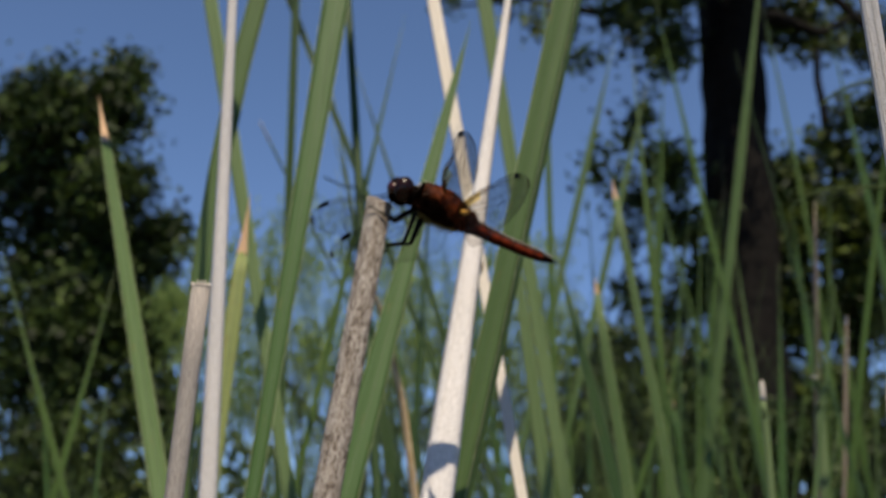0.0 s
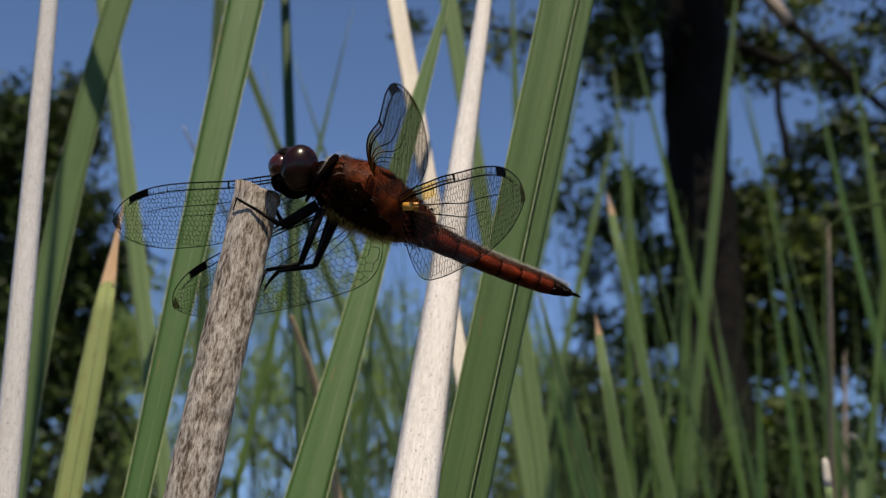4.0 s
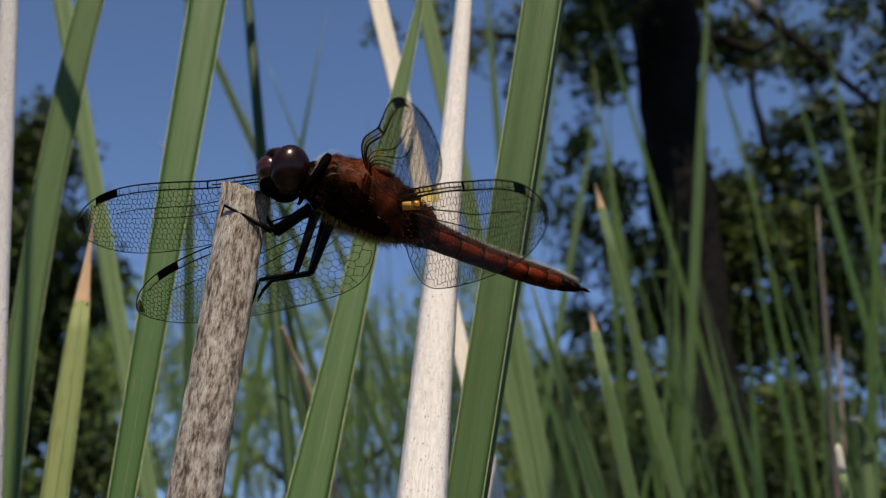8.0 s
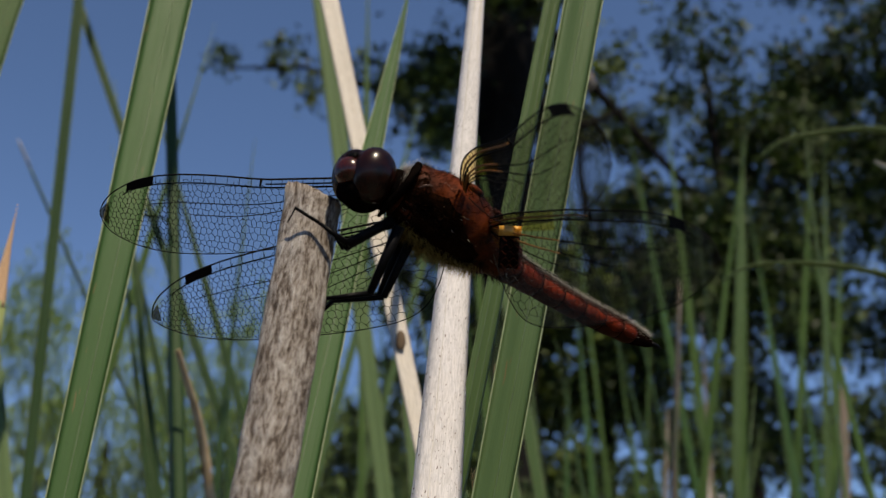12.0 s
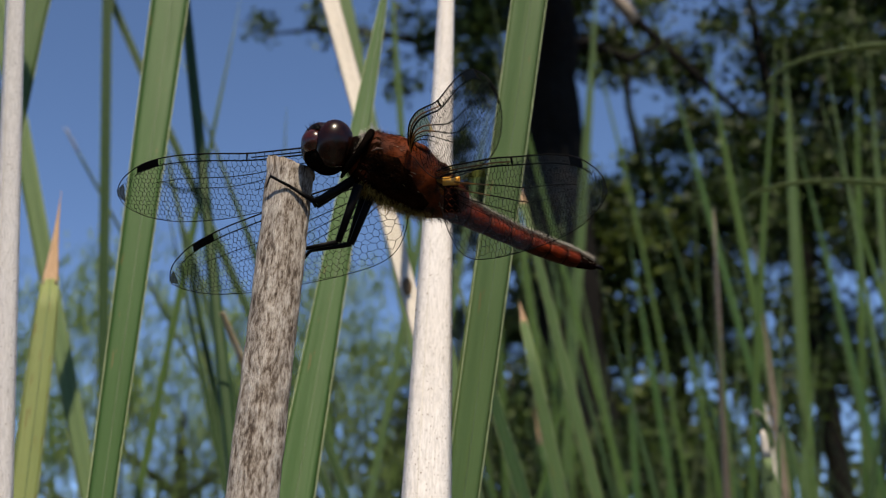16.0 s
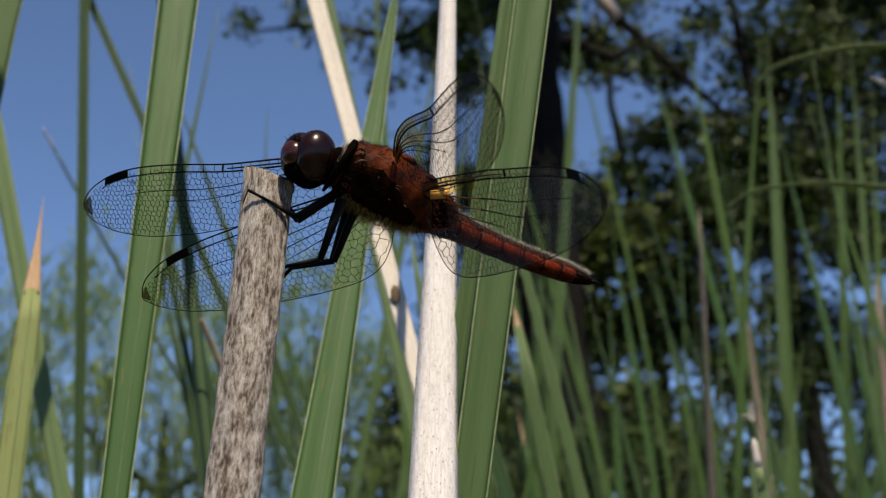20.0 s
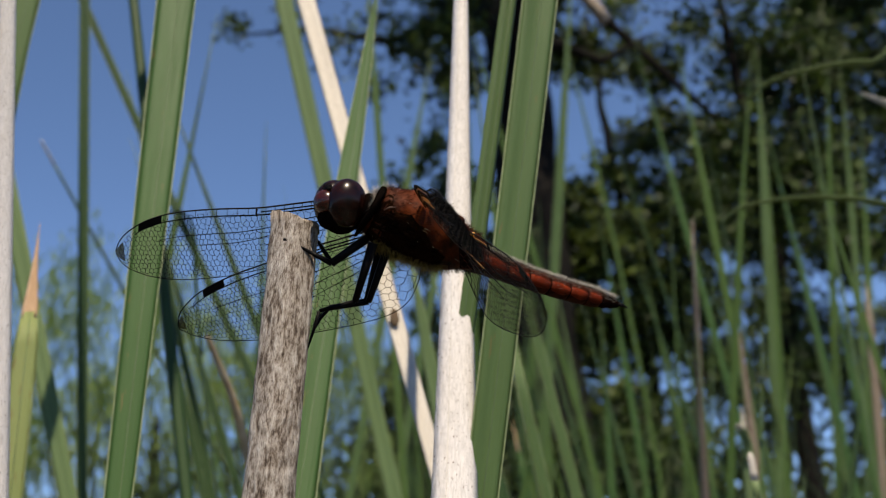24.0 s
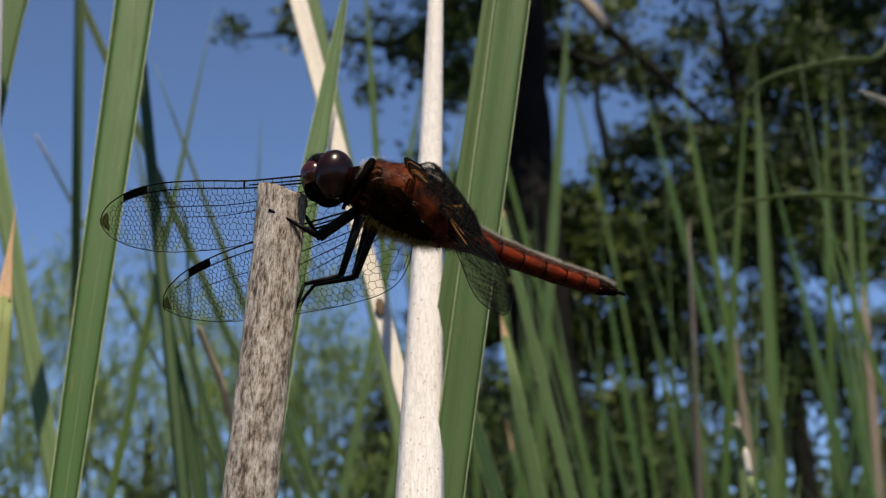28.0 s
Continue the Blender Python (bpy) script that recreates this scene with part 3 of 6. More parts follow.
def bent_leaf(label, pts, w0, w1, mat, squash=0.25, tipped=None):
    """A leaf that hangs over in a curve, from its foot on the ground to its tip."""
    root = tagged(new("bent_leaf"), label, "leaf")
    base = Vector(pts[0])
    root.location = base
    fine = []
    for i in range(len(pts) - 1):
        p0, p1, p2, p3 = (Vector(pts[max(0, min(len(pts) - 1, i + k))]) for k in (-1, 0, 1, 2))
        for k in range(6):
            s = k / 6
            fine.append(0.5 * (2 * p1 + (p2 - p0) * s + (2 * p0 - 5 * p1 + 4 * p2 - p3) * s * s + (3 * p1 - p0 - 3 * p2 + p3) * s ** 3) - base)
    fine.append(Vector(pts[-1]) - base)
    n = len(fine) - 1
    rad = [(w0 + (w1 - w0) * i / n) / 2 for i in range(n + 1)]
    k = n - 4 if tipped else n
    part("blade", mesh_from("blade", *tube(fine[:k + 1], rad[:k + 1], 8, squash), mat), root)
    if tipped:
        part("dry_tip", mesh_from("dry_tip", *tube(fine[k:], [r * 1.02 for r in rad[k:-1]] + [rad[-1] * 0.3], 8, squash), tipped), root, "pale dry tip")
    return root


bent_leaf("green leaf bent over with a pale dry tip", [(0.46, 0.20, 0), (0.43, 0.21, 0.9), (0.33, 0.22, 1.155), (0.2205, 0.2225, 1.228)], 0.008, 0.0035, GREEN, tipped=DRY_CREAM)
bent_leaf("thin green leaf arching over sideways", [(0.40, 0.20, 0), (0.37, 0.205, 0.9), (0.2636, 0.2092, 1.2266), (0.2220, 0.2116, 1.2366), (0.1947, 0.2157, 1.2354), (0.1785, 0.2192, 1.2315), (0.1702, 0.2224, 1.2255)], 0.006, 0.0015, GREEN)
bent_leaf("thin green leaf arching low and level", [(0.40, 0.22, 0), (0.37, 0.22, 0.8), (0.2638, 0.2226, 1.1622), (0.2224, 0.2235, 1.1781), (0.1908, 0.2265, 1.1831), (0.1654, 0.2308, 1.1817), (0.1549, 0.2343, 1.1758)], 0.006, 0.0015, GREEN)
bent_leaf("curled dead tan leaf strip hanging beside a dark reed", [(0.035, 0.19, 0), (0.005, 0.182, 0.6), (-0.018, 0.174, 0.93), (-0.031, 0.169, 1.045), (-0.0375, 0.165, 1.08), (-0.0415, 0.160, 1.097), (-0.0465, 0.155, 1.110), (-0.0485, 0.153, 1.1155)], 0.0055, 0.0018, TAN_STRIP)
bent_leaf("dark green leaf snapped over sideways", [(0.0616, -0.104, 0), (-0.040, 0.1450, 1.0), (-0.0520, 0.1745, 1.12), (-0.0545, 0.1775, 1.161), (-0.0640, 0.1785, 1.1665), (-0.0732, 0.1800, 1.1716)], 0.0016, 0.0014, GREEN_DARK_SHADED)
bent_leaf("pale green leaf with a feathery dry tip", [(0.36, 0.64, 0), (0.06, 0.56, 0.88), (-0.10, 0.525, 1.205), (-0.1336, 0.5145, 1.2710), (-0.1532, 0.5045, 1.3087), (-0.1668, 0.4975, 1.3351)], 0.005, 0.002, GREEN, tipped=DRY_CREAM)

# added above the view, only to throw a shadow band on leaf G7
bent_leaf("unseen leaf added overhead to cast a shadow on its neighbour", [(-0.42, -0.08, 0), (-0.40, -0.06, 0.9), (-0.26, -0.02, 1.36), (-0.16, 0.01, 1.41), (-0.110, 0.016, 1.355), (-0.062, 0.016, 1.240)], 0.009, 0.008, GREEN, squash=0.6)
bent_leaf("green leaf with a short curled cream tip", [(0.190, 0.34, 0), (0.186, 0.33, 0.8), (0.183, 0.318, 1.06), (0.184, 0.314, 1.09), (0.1815, 0.3105, 1.101), (0.178, 0.309, 1.105)], 0.007, 0.003, GREEN_DEEP, tipped=DRY_CREAM)
bent_leaf("low green leaf with a pale dry tip", [(0.120, 0.15, 0), (0.112, 0.13, 0.8), (0.1085, 0.123, 1.03), (0.1079, 0.1222, 1.052), (0.1076, 0.122, 1.066)], 0.004, 0.0018, GREEN_DEEP, tipped=DRY_CREAM)
for label, line, top, w in (("pale dead stem leaning in the reed bed", (0.360, 0.9, 0.098, 0.0), 1.287, 0.006),
                            ("short bleached dead stem in the reeds", (0.414, 0.9, 0.020, 0.0), 1.219, 0.008), ("broad brown dead stem before the wood", (0.541, 0.9, 0.102, 0.0), 1.339, 0.013)):
    leaf_thing("dead_reed", label, line_axis(*line), 0, top, ((0, w), (top * 0.95, w * 0.8), (top, w * 0.5)), 5, 0.004, DRY_CREAM if w == 0.008 else DRY_BROWN, "reed", fold=0.0, steps=30, ribs=False, group="dead stems in the reed bed")
leaf_thing("dead_reed", "thin brown dead reed stem further back", line_axis(0.2450, 0.56, -0.02, -0.33), 0, 1.27, ((0, 0.007), (1.1, 0.0055), (1.27, 0.003)), 5, 0.004, DRY_BROWN, "reed", fold=0.0, steps=50, ribs=False)

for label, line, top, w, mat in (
        ("thin dark green upright reed leaf", (-0.1131, 0.336, -0.012, 0.0), 1.62, 0.0048, GREEN_DARK_SHADED),
        ("thin dark green leaf leaning across the sky", (-0.0083, 0.354, -0.401, 0.0), 1.55, 0.0042, GREEN_DARK_SHADED),
        ("thin dark green leaf leaning back", (-0.0389, 0.439, -0.28, 0.0), 1.31, 0.0046, GREEN_DARK_SHADED),
        ("thin dark green leaf tip", (-0.060, 0.45, -0.20, 0.0), 1.28, 0.0046, GREEN_DARK_SHADED),
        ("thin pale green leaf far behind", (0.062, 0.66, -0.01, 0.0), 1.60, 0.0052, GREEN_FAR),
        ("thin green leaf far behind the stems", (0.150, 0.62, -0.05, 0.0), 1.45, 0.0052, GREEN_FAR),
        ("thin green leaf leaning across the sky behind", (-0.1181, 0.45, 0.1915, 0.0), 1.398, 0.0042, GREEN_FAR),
        ("thin green leaf tip standing behind", (-0.057, 0.45, -0.1838, 0.0), 1.357, 0.0042, GREEN_DARK_SHADED),
        ("thin green leaf leaning behind the perch", (0.0051, 0.45, -0.3332, 0.0), 1.366, 0.0046, GREEN_DARK_SHADED),
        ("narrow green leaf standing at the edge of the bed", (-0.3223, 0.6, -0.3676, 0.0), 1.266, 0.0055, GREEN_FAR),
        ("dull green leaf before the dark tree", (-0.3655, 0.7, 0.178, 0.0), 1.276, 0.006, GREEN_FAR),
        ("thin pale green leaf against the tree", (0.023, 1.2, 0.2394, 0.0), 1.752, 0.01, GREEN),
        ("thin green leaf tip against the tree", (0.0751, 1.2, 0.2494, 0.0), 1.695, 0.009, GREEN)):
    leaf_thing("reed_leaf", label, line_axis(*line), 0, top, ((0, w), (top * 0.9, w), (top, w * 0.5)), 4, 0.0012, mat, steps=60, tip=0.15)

# ---- reeds further back ----
LABELS = ("green cattail leaf standing in the reed bed", "narrow green reed leaf leaning sideways", "dull green cattail leaf further back", "tall thin green reed leaf")


def mid_reeds():
    rng = random.Random(11)
    made = []
    for i in range(18):
        h = 1.6
        lean, bow = rng.uniform(-0.06, 0.08), rng.uniform(-0.13, 0.13)
        w = rng.uniform(0.003, 0.008)
        ax = lambda z, l=lean, b=bow: (l * z + b * z * z * 0.5, 0.03 * z, z)
        dead = i == 4
        root = tagged(new("dead_reed" if dead else "reed_leaf"), "dry tan dead reed among the green ones" if dead else LABELS[i % 4], "reed" if dead else "leaf", "reed leaves behind the perch")
        # mostly darker greens, so that the bed's shade lies in the leaf colour
        mat = DRY_GREY if dead else (GREEN_DEEP, GREEN_FAR, GREEN_DARK_SHADED, GREEN_FAR, GREEN_DARK_SHADED, GREEN_DARK_SHADED, GREEN, GREEN_FAR, GREEN_DARK_SHADED)[i % 9]
        w = 0.0028 if dead else w
        ws = ((0, w), (h * 0.6, w), (h * 0.95, w * 0.75), (h, w * 0.5))
        dry = i == 0
        top = 0.97 * h if dry else h
        me, base = blade_mesh("blade", ax, 0, top, ws, 0, 0.0013, mat, steps=60, tip=-1.0 if dry else 0.13 * h)
        part("blade", me, root)
        if dry:
            me2, b2 = blade_mesh("dry_tip", ax, top - 0.002, h, ws, 0, 0.0014, DRY_TAN, steps=8, tip=0.05 * h)
            part("dry_tip", me2, root, "withered tan tip").location = b2
        part("midrib", blade_line("midrib", ax, 0, h, ws, 0, 0.0, 0.00065, 0.0002, RIDGE if dead else MIDRIB, 0.13 * h, 0.1), root)
        made.append(root)
    for i in range(135):
        right = i % 5 < 3
        near = i % 3 == 0
        d = rng.uniform(0.40, 1.1) if near else rng.uniform(0.9, 2.4)
        a = radians(rng.uniform(6, 38)) if right else radians(rng.uniform(-28, 6))
        el = radians(rng.triangular(8, 36, 19) if right else rng.triangular(7, 30, 11))
        if right and not near:
            el = radians(rng.triangular(6, 26, 9))
        if a < -0.16:
            el = radians(rng.uniform(5, 12))
        h = min(2.4, 1.0 + d * math.tan(el))
        m = pose(d * math.tan(a) - 0.02, d - 0.22, 0, 0, rng.gauss(0, 7.5), rng.uniform(-40, 40)) @ Matrix.Diagonal((1, 1, h / 1.6, 1))
        if i < len(made):
            made[i].matrix_basis = m
        else:
            k = rng.randrange(len(made))
            if k in (0, 4) and rng.random() < 0.9:
                k += 5
            copy_thing(made[k], m).matrix_basis = m
    # broader leaves that rise higher before the wood
    pick = [k for k in range(len(made)) if k % 9 not in (2, 4, 5, 8) and k not in (0, 4)]
    for i in range(12):
        d, a = rng.uniform(1.5, 3.0), radians(rng.uniform(8, 26))
        h = min(2.7, 1.0 + d * math.tan(radians(rng.triangular(11, 31, 17))))
        m = pose(d * math.tan(a) - 0.02, d - 0.22, 0, 0, rng.gauss(-4, 5), rng.uniform(-40, 40)) @ Matrix.Diagonal((rng.uniform(1.8, 2.6), 1, h / 1.6, 1))
        copy_thing(made[rng.choice(pick)], m).matrix_basis = m


mid_reeds()


def tall_reeds():
    """Tall cattails two to three metres off, before the trees: x at 1.07 m, depth, slope, top, width."""
    for k, (x, y, sx, top, w) in enumerate((
            (0.317, 1.50, 0.163, 2.15, 0.015), (0.78, 1.75, -0.124, 2.10, 0.014), (0.80, 1.80, -0.042, 2.16, 0.015), (0.93, 2.10, 0.108, 2.26, 0.022),
            (0.92, 1.70, -0.074, 1.92, 0.015), (0.97, 1.95, 0.156, 2.16, 0.016), (1.07, 2.0, 0.113, 2.20, 0.014), (0.70, 1.60, 0.027, 1.62, 0.013),
            (0.86, 1.90, 0.105, 1.93, 0.014), (0.91, 1.70, -0.065, 1.62, 0.016), (1.0, 1.80, -0.032, 1.74, 0.014), (0.65, 1.70, -0.093, 1.66, 0.012),
            (0.50, 1.75, -0.082, 1.68, 0.013), (0.49, 1.70, 0.055, 1.58, 0.014), (1.02, 1.90, 0.154, 2.0, 0.016), (0.80, 1.70, -0.168, 1.65, 0.013),
            (0.72, 2.2, -0.05, 1.9, 0.016))):
        dead = k == 7
        leaf_thing("dead_reed" if dead else "cattail_leaf", "thin grey-brown dead reed stem among green ones" if dead else "tall green cattail leaf standing before the trees", line_axis(x, y, sx, 0.0),
                   0, top, ((0, w), (top * 0.8, w), (top, w * 0.35)), (k * 37) % 50 - 25, 0.003, DRY_BROWN if dead else (GREEN, GREEN_DEEP, GREEN_FAR)[k % 3], "reed" if dead else "leaf", steps=40, tip=0.35, ribs=not dead, group="" if dead else "tall cattail leaves before the trees")


tall_reeds()


def reed_bed():
    """The far reeds, past counting: thin blades from 1.6 to 7 m off."""
    rng = np.random.default_rng(5)
    verts, faces = [], []
    tufts = [(rng.uniform(1.3, 5.0), rng.uniform(-32, 40), rng.uniform(0.55, 1.0)) for k in range(110)]
    for i in range(2850):
        d, a, tall = tufts[rng.integers(len(tufts))]
        d, a = d + rng.normal(0, 0.18), radians(a + rng.normal(0, 1.5))
        if i % 4 == 0:
            d, a, tall = rng.uniform(1.3, 5.0), radians(rng.uniform(-32, 40)), 0.6
        if i % 3 == 1:
            d, a, tall = rng.uniform(1.5, 5.0), radians(rng.uniform(-12, 9)), 0.8
        d = max(d, 1.1)
        tall *= 0.45 if a < -0.16 else 1.0
        x, y = d * math.tan(a), d - 0.2
        h = min(2.6, 1.0 + d * math.tan(radians(5 + 18 * tall * rng.random() ** 1.4)))
        if i >= 1050:
            # the bed goes on beside and behind the eye, clear of the perch
            x, y = rng.uniform(-5, 5), rng.uniform(-5, 5)
            if math.hypot(x, y) < 0.9 or abs(x) < 0.62 * (y + 0.6):
                continue
            h = rng.uniform(0.9, 1.5)
        lean, dirn, w = rng.normal(0, 0.17), rng.uniform(0, 6.28), rng.uniform(0.004, 0.013)
        az, o = rng.uniform(-0.8, 0.8), len(verts)
        n = 7
        for k in range(n + 1):
            s = k / n
            cx, cy, z = x + lean * h * s * s * math.cos(dirn) * 1.6, y + lean * h * s * s * math.sin(dirn), h * s
            ww = w * (1 - max(0, s - 0.45) / 0.55 * 0.93)
            ux, uy = math.cos(az) * ww / 2, math.sin(az) * ww / 2
            t = 0.0007
            verts += [(cx - ux, cy - uy, z), (cx + uy * 0.2, cy - t, z), (cx + ux, cy + uy, z), (cx, cy + t, z)]
        for k in range(n):
            for q in range(4):
                p, r = o + 4 * k + q, o + 4 * k + (q + 1) % 4
                faces.append((p, r, r + 4, p + 4))
    ob = new("reed_bed", mesh_from("reed_bed", verts, faces, FOLIAGE_REED))
    tagged(ob, "dense bed of green reeds and rushes", "reeds", kind="stuff")


FOLIAGE_REED = foliage_material("reed_bed_blades", (0.008, 0.020, 0.004), (0.095, 0.135, 0.036), 0.25)
reed_bed()


# ---- trees ----
def leaf_cloud(clusters, size, seed, slim=False):
    """Small folded leaves scattered in clusters of (x, y, z, radius, count), thinning outward; slim ones stand upright like willow shoots."""
    rng = np.random.default_rng(seed)
    vs, fs, o = [], [], 0
    for x, y, z, r, n in clusters:
        n = int(n)
        # clumps on twigs fill the ball, with a few loose leaves round it
        k = max(4, n // 24)
        tw = rng.normal(0, 1, (k, 3))
        tw *= (r * rng.random((k, 1)) ** 0.4) / np.linalg.norm(tw, axis=1, keepdims=True)
        pick = rng.integers(0, k, n)
        loose = rng.random((n, 1)) < 0.12
        p = np.where(loose, rng.normal(0, 0.62 * r, (n, 3)), tw[pick] + rng.normal(0, 1.0 * size, (n, 3))) * (1, 0.9, 1) + (x, y, z)
        u = rng.normal(0, 1, (n, 3))
        if slim:
            u = u * 0.28 + (0.12, 0, 1)
        u /= np.linalg.norm(u, axis=1, keepdims=True)
        w = np.cross(u, rng.normal(0, 1, (n, 3)))
        w /= np.linalg.norm(w, axis=1, keepdims=True)
        s = size * rng.uniform(0.6, 1.3, (n, 1))
        nn = np.cross(u, w) * s * 0.12
        half = 0.10 if slim else 0.33
        quad = np.stack([p - u * s * 0.6, p + w * s * half + nn, p + u * s * 0.6, p - w * s * half + nn], 1)
        vs.append(quad.reshape(-1, 3))
        k = o + 4 * np.arange(n)
        fs += np.concatenate([np.stack([k, k + 1, k + 2], 1), np.stack([k, k + 2, k + 3], 1)]).tolist()
        o += 4 * n
    return np.concatenate(vs).tolist(), fs


def tree(name, label, trunk, limbs, clusters, mat, size, seed, slim=False):
    root = tagged(new(name), label, "tree")
    pts, radii = trunk
    base = Vector(pts[0])
    root.location = base
    rng = random.Random(seed)
    fine, rad = [], []
    for i in range(len(pts) - 1):
        for k in range(6):
            s = k / 6
            p = Vector(pts[i]).lerp(Vector(pts[i + 1]), s) + Vector((rng.uniform(-1, 1), rng.uniform(-1, 1), 0)) * 0.02
            fine.append(p - base)
            rad.append((radii[i] * (1 - s) + radii[i + 1] * s) * rng.uniform(0.92, 1.08))
    fine.append(Vector(pts[-1]) - base)
    rad.append(radii[-1])
    part("trunk", mesh_from("trunk", *tube(fine, rad, 14), BARK_SHADED), root)
    for lp, r0, r1, pale in limbs:
        n = len(lp)
        lv = [Vector(p) - base for p in lp]
        part("limb", mesh_from("limb", *tube(lv, [r0 + (r1 - r0) * k / (n - 1) for k in range(n)], 9), BARK_PALE if pale else BARK_SHADED), root, "pale bare limb" if pale else "")
    v, f = leaf_cloud(clusters, size, seed, slim=slim)
    b = np.array(base)
    part("crown", mesh_from("crown", (np.array(v) - b).tolist(), f, mat, smooth=False), root)
    return root



trunk_tree = tree("tree", "large dark tree with a thick trunk against the sky",
     ([(1.99, 8.98, 0.0), (1.94, 8.98, 3.88), (1.97, 8.98, 5.27), (1.99, 8.98, 6.91), (1.93, 8.98, 9.35)], [0.34, 0.27, 0.26, 0.30, 0.14]),
     [([(2.03, 8.98, 7.04), (2.55, 8.98, 6.54), (2.80, 8.98, 6.13), (3.31, 8.98, 5.55), (3.66, 8.98, 5.17)], 0.05, 0.03, False),
      ([(2.56, 8.98, 6.46), (2.70, 8.98, 6.28), (2.80, 8.98, 6.10)], 0.062, 0.058, True),
      ([(1.90, 8.98, 5.69), (2.33, 8.98, 5.90), (2.72, 8.98, 5.73), (3.14, 8.98, 5.96)], 0.08, 0.02, False),
      ([(1.90, 8.98, 6.01), (1.44, 8.98, 6.18), (0.86, 8.98, 5.93), (0.25, 8.98, 6.07), (-0.37, 8.98, 6.00)], 0.06, 0.01, False)],
     [
        (1.16, 8.48, 5.43, 0.44, 420), (0.89, 8.66, 4.57, 0.37, 300), (1.27, 9.34, 4.20, 0.44, 420), (0.76, 9.08, 5.98, 0.35, 240), (1.32, 8.49, 5.86, 0.28, 900),
        (1.04, 8.90, 5.90, 0.19, 260), (1.50, 8.95, 5.59, 0.21, 420), (1.35, 8.57, 4.37, 0.17, 700), (1.21, 9.26, 5.08, 0.10, 120), (1.40, 8.52, 3.84, 0.18, 500),
        (0.33, 8.85, 5.85, 0.13, 110), (0.15, 9.00, 6.14, 0.15, 140), (-0.38, 8.90, 5.96, 0.10, 80), (1.65, 9.08, 3.61, 0.22, 800), (1.44, 9.27, 3.36, 0.26, 700),
        (1.16, 9.53, 3.61, 0.16, 250), (0.73, 8.72, 5.33, 0.10, 90), (1.20, 9.16, 4.28, 0.13, 160),
        # unseen upper crown, added on the sun's side to shade the trunk
        (1.58, 7.27, 6.14, 0.38, 1800), (1.94, 7.42, 6.19, 0.32, 900), (1.39, 7.98, 6.85, 0.57, 2600), (1.73, 7.76, 7.98, 0.82, 3600), (0.75, 7.27, 6.93, 0.52, 2000),
        (1.88, 7.61, 7.23, 0.58, 2400), (2.44, 7.66, 7.38, 0.51, 1500),
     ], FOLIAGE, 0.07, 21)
trunk_tree.location.x += 0.14
tree("tree", "leafy dark green tree crown beside the trunk",
     ([(3.23, 9.78, 0.0), (3.18, 9.78, 3.58), (3.09, 9.78, 5.18), (3.00, 9.78, 6.63)], [0.07, 0.05, 0.04, 0.02]),
     [([(3.15, 9.78, 4.37), (2.77, 9.78, 4.60), (2.53, 9.78, 4.69)], 0.04, 0.01, False)],
     [
        (2.47, 9.28, 6.47, 0.24, 800), (2.75, 9.46, 6.08, 0.25, 900), (3.44, 10.14, 7.08, 0.34, 350), (3.26, 9.88, 6.24, 0.26, 400), (3.43, 9.29, 5.82, 0.22, 600),
        (2.65, 9.70, 4.72, 0.28, 1000), (2.53, 9.75, 4.15, 0.32, 1600), (2.92, 9.37, 4.12, 0.38, 1700), (3.51, 10.06, 4.77, 0.36, 1200), (3.30, 9.32, 3.83, 0.35, 1400),
        (2.59, 9.65, 3.51, 0.34, 1700), (3.14, 9.80, 3.48, 0.33, 1400), (3.02, 9.70, 4.98, 0.16, 300), (3.36, 9.88, 5.31, 0.19, 350), (3.75, 10.07, 5.61, 0.21, 500),
        (2.38, 10.33, 3.14, 0.34, 1300), (2.74, 9.52, 2.72, 0.32, 1500), (3.67, 9.96, 3.45, 0.24, 700),
     ], FOLIAGE, 0.075, 22)
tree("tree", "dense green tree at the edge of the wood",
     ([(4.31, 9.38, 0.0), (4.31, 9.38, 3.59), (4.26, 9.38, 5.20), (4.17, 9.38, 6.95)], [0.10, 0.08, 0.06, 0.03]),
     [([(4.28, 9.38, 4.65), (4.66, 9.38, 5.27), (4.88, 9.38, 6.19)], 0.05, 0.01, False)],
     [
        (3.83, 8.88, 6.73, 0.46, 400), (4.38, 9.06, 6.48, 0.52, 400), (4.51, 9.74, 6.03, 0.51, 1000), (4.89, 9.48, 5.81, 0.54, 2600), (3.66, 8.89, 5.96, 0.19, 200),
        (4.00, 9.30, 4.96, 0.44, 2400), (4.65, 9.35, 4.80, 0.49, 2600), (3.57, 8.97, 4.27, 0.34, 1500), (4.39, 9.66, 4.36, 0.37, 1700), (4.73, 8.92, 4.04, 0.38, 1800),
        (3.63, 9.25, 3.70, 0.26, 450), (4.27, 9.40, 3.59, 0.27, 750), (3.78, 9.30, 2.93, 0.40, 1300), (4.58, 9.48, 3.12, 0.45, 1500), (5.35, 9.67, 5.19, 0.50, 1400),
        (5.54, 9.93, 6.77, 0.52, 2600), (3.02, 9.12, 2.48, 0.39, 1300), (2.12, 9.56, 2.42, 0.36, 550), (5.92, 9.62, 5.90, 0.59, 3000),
     ], FOLIAGE_DARK_SHADED, 0.075, 23)
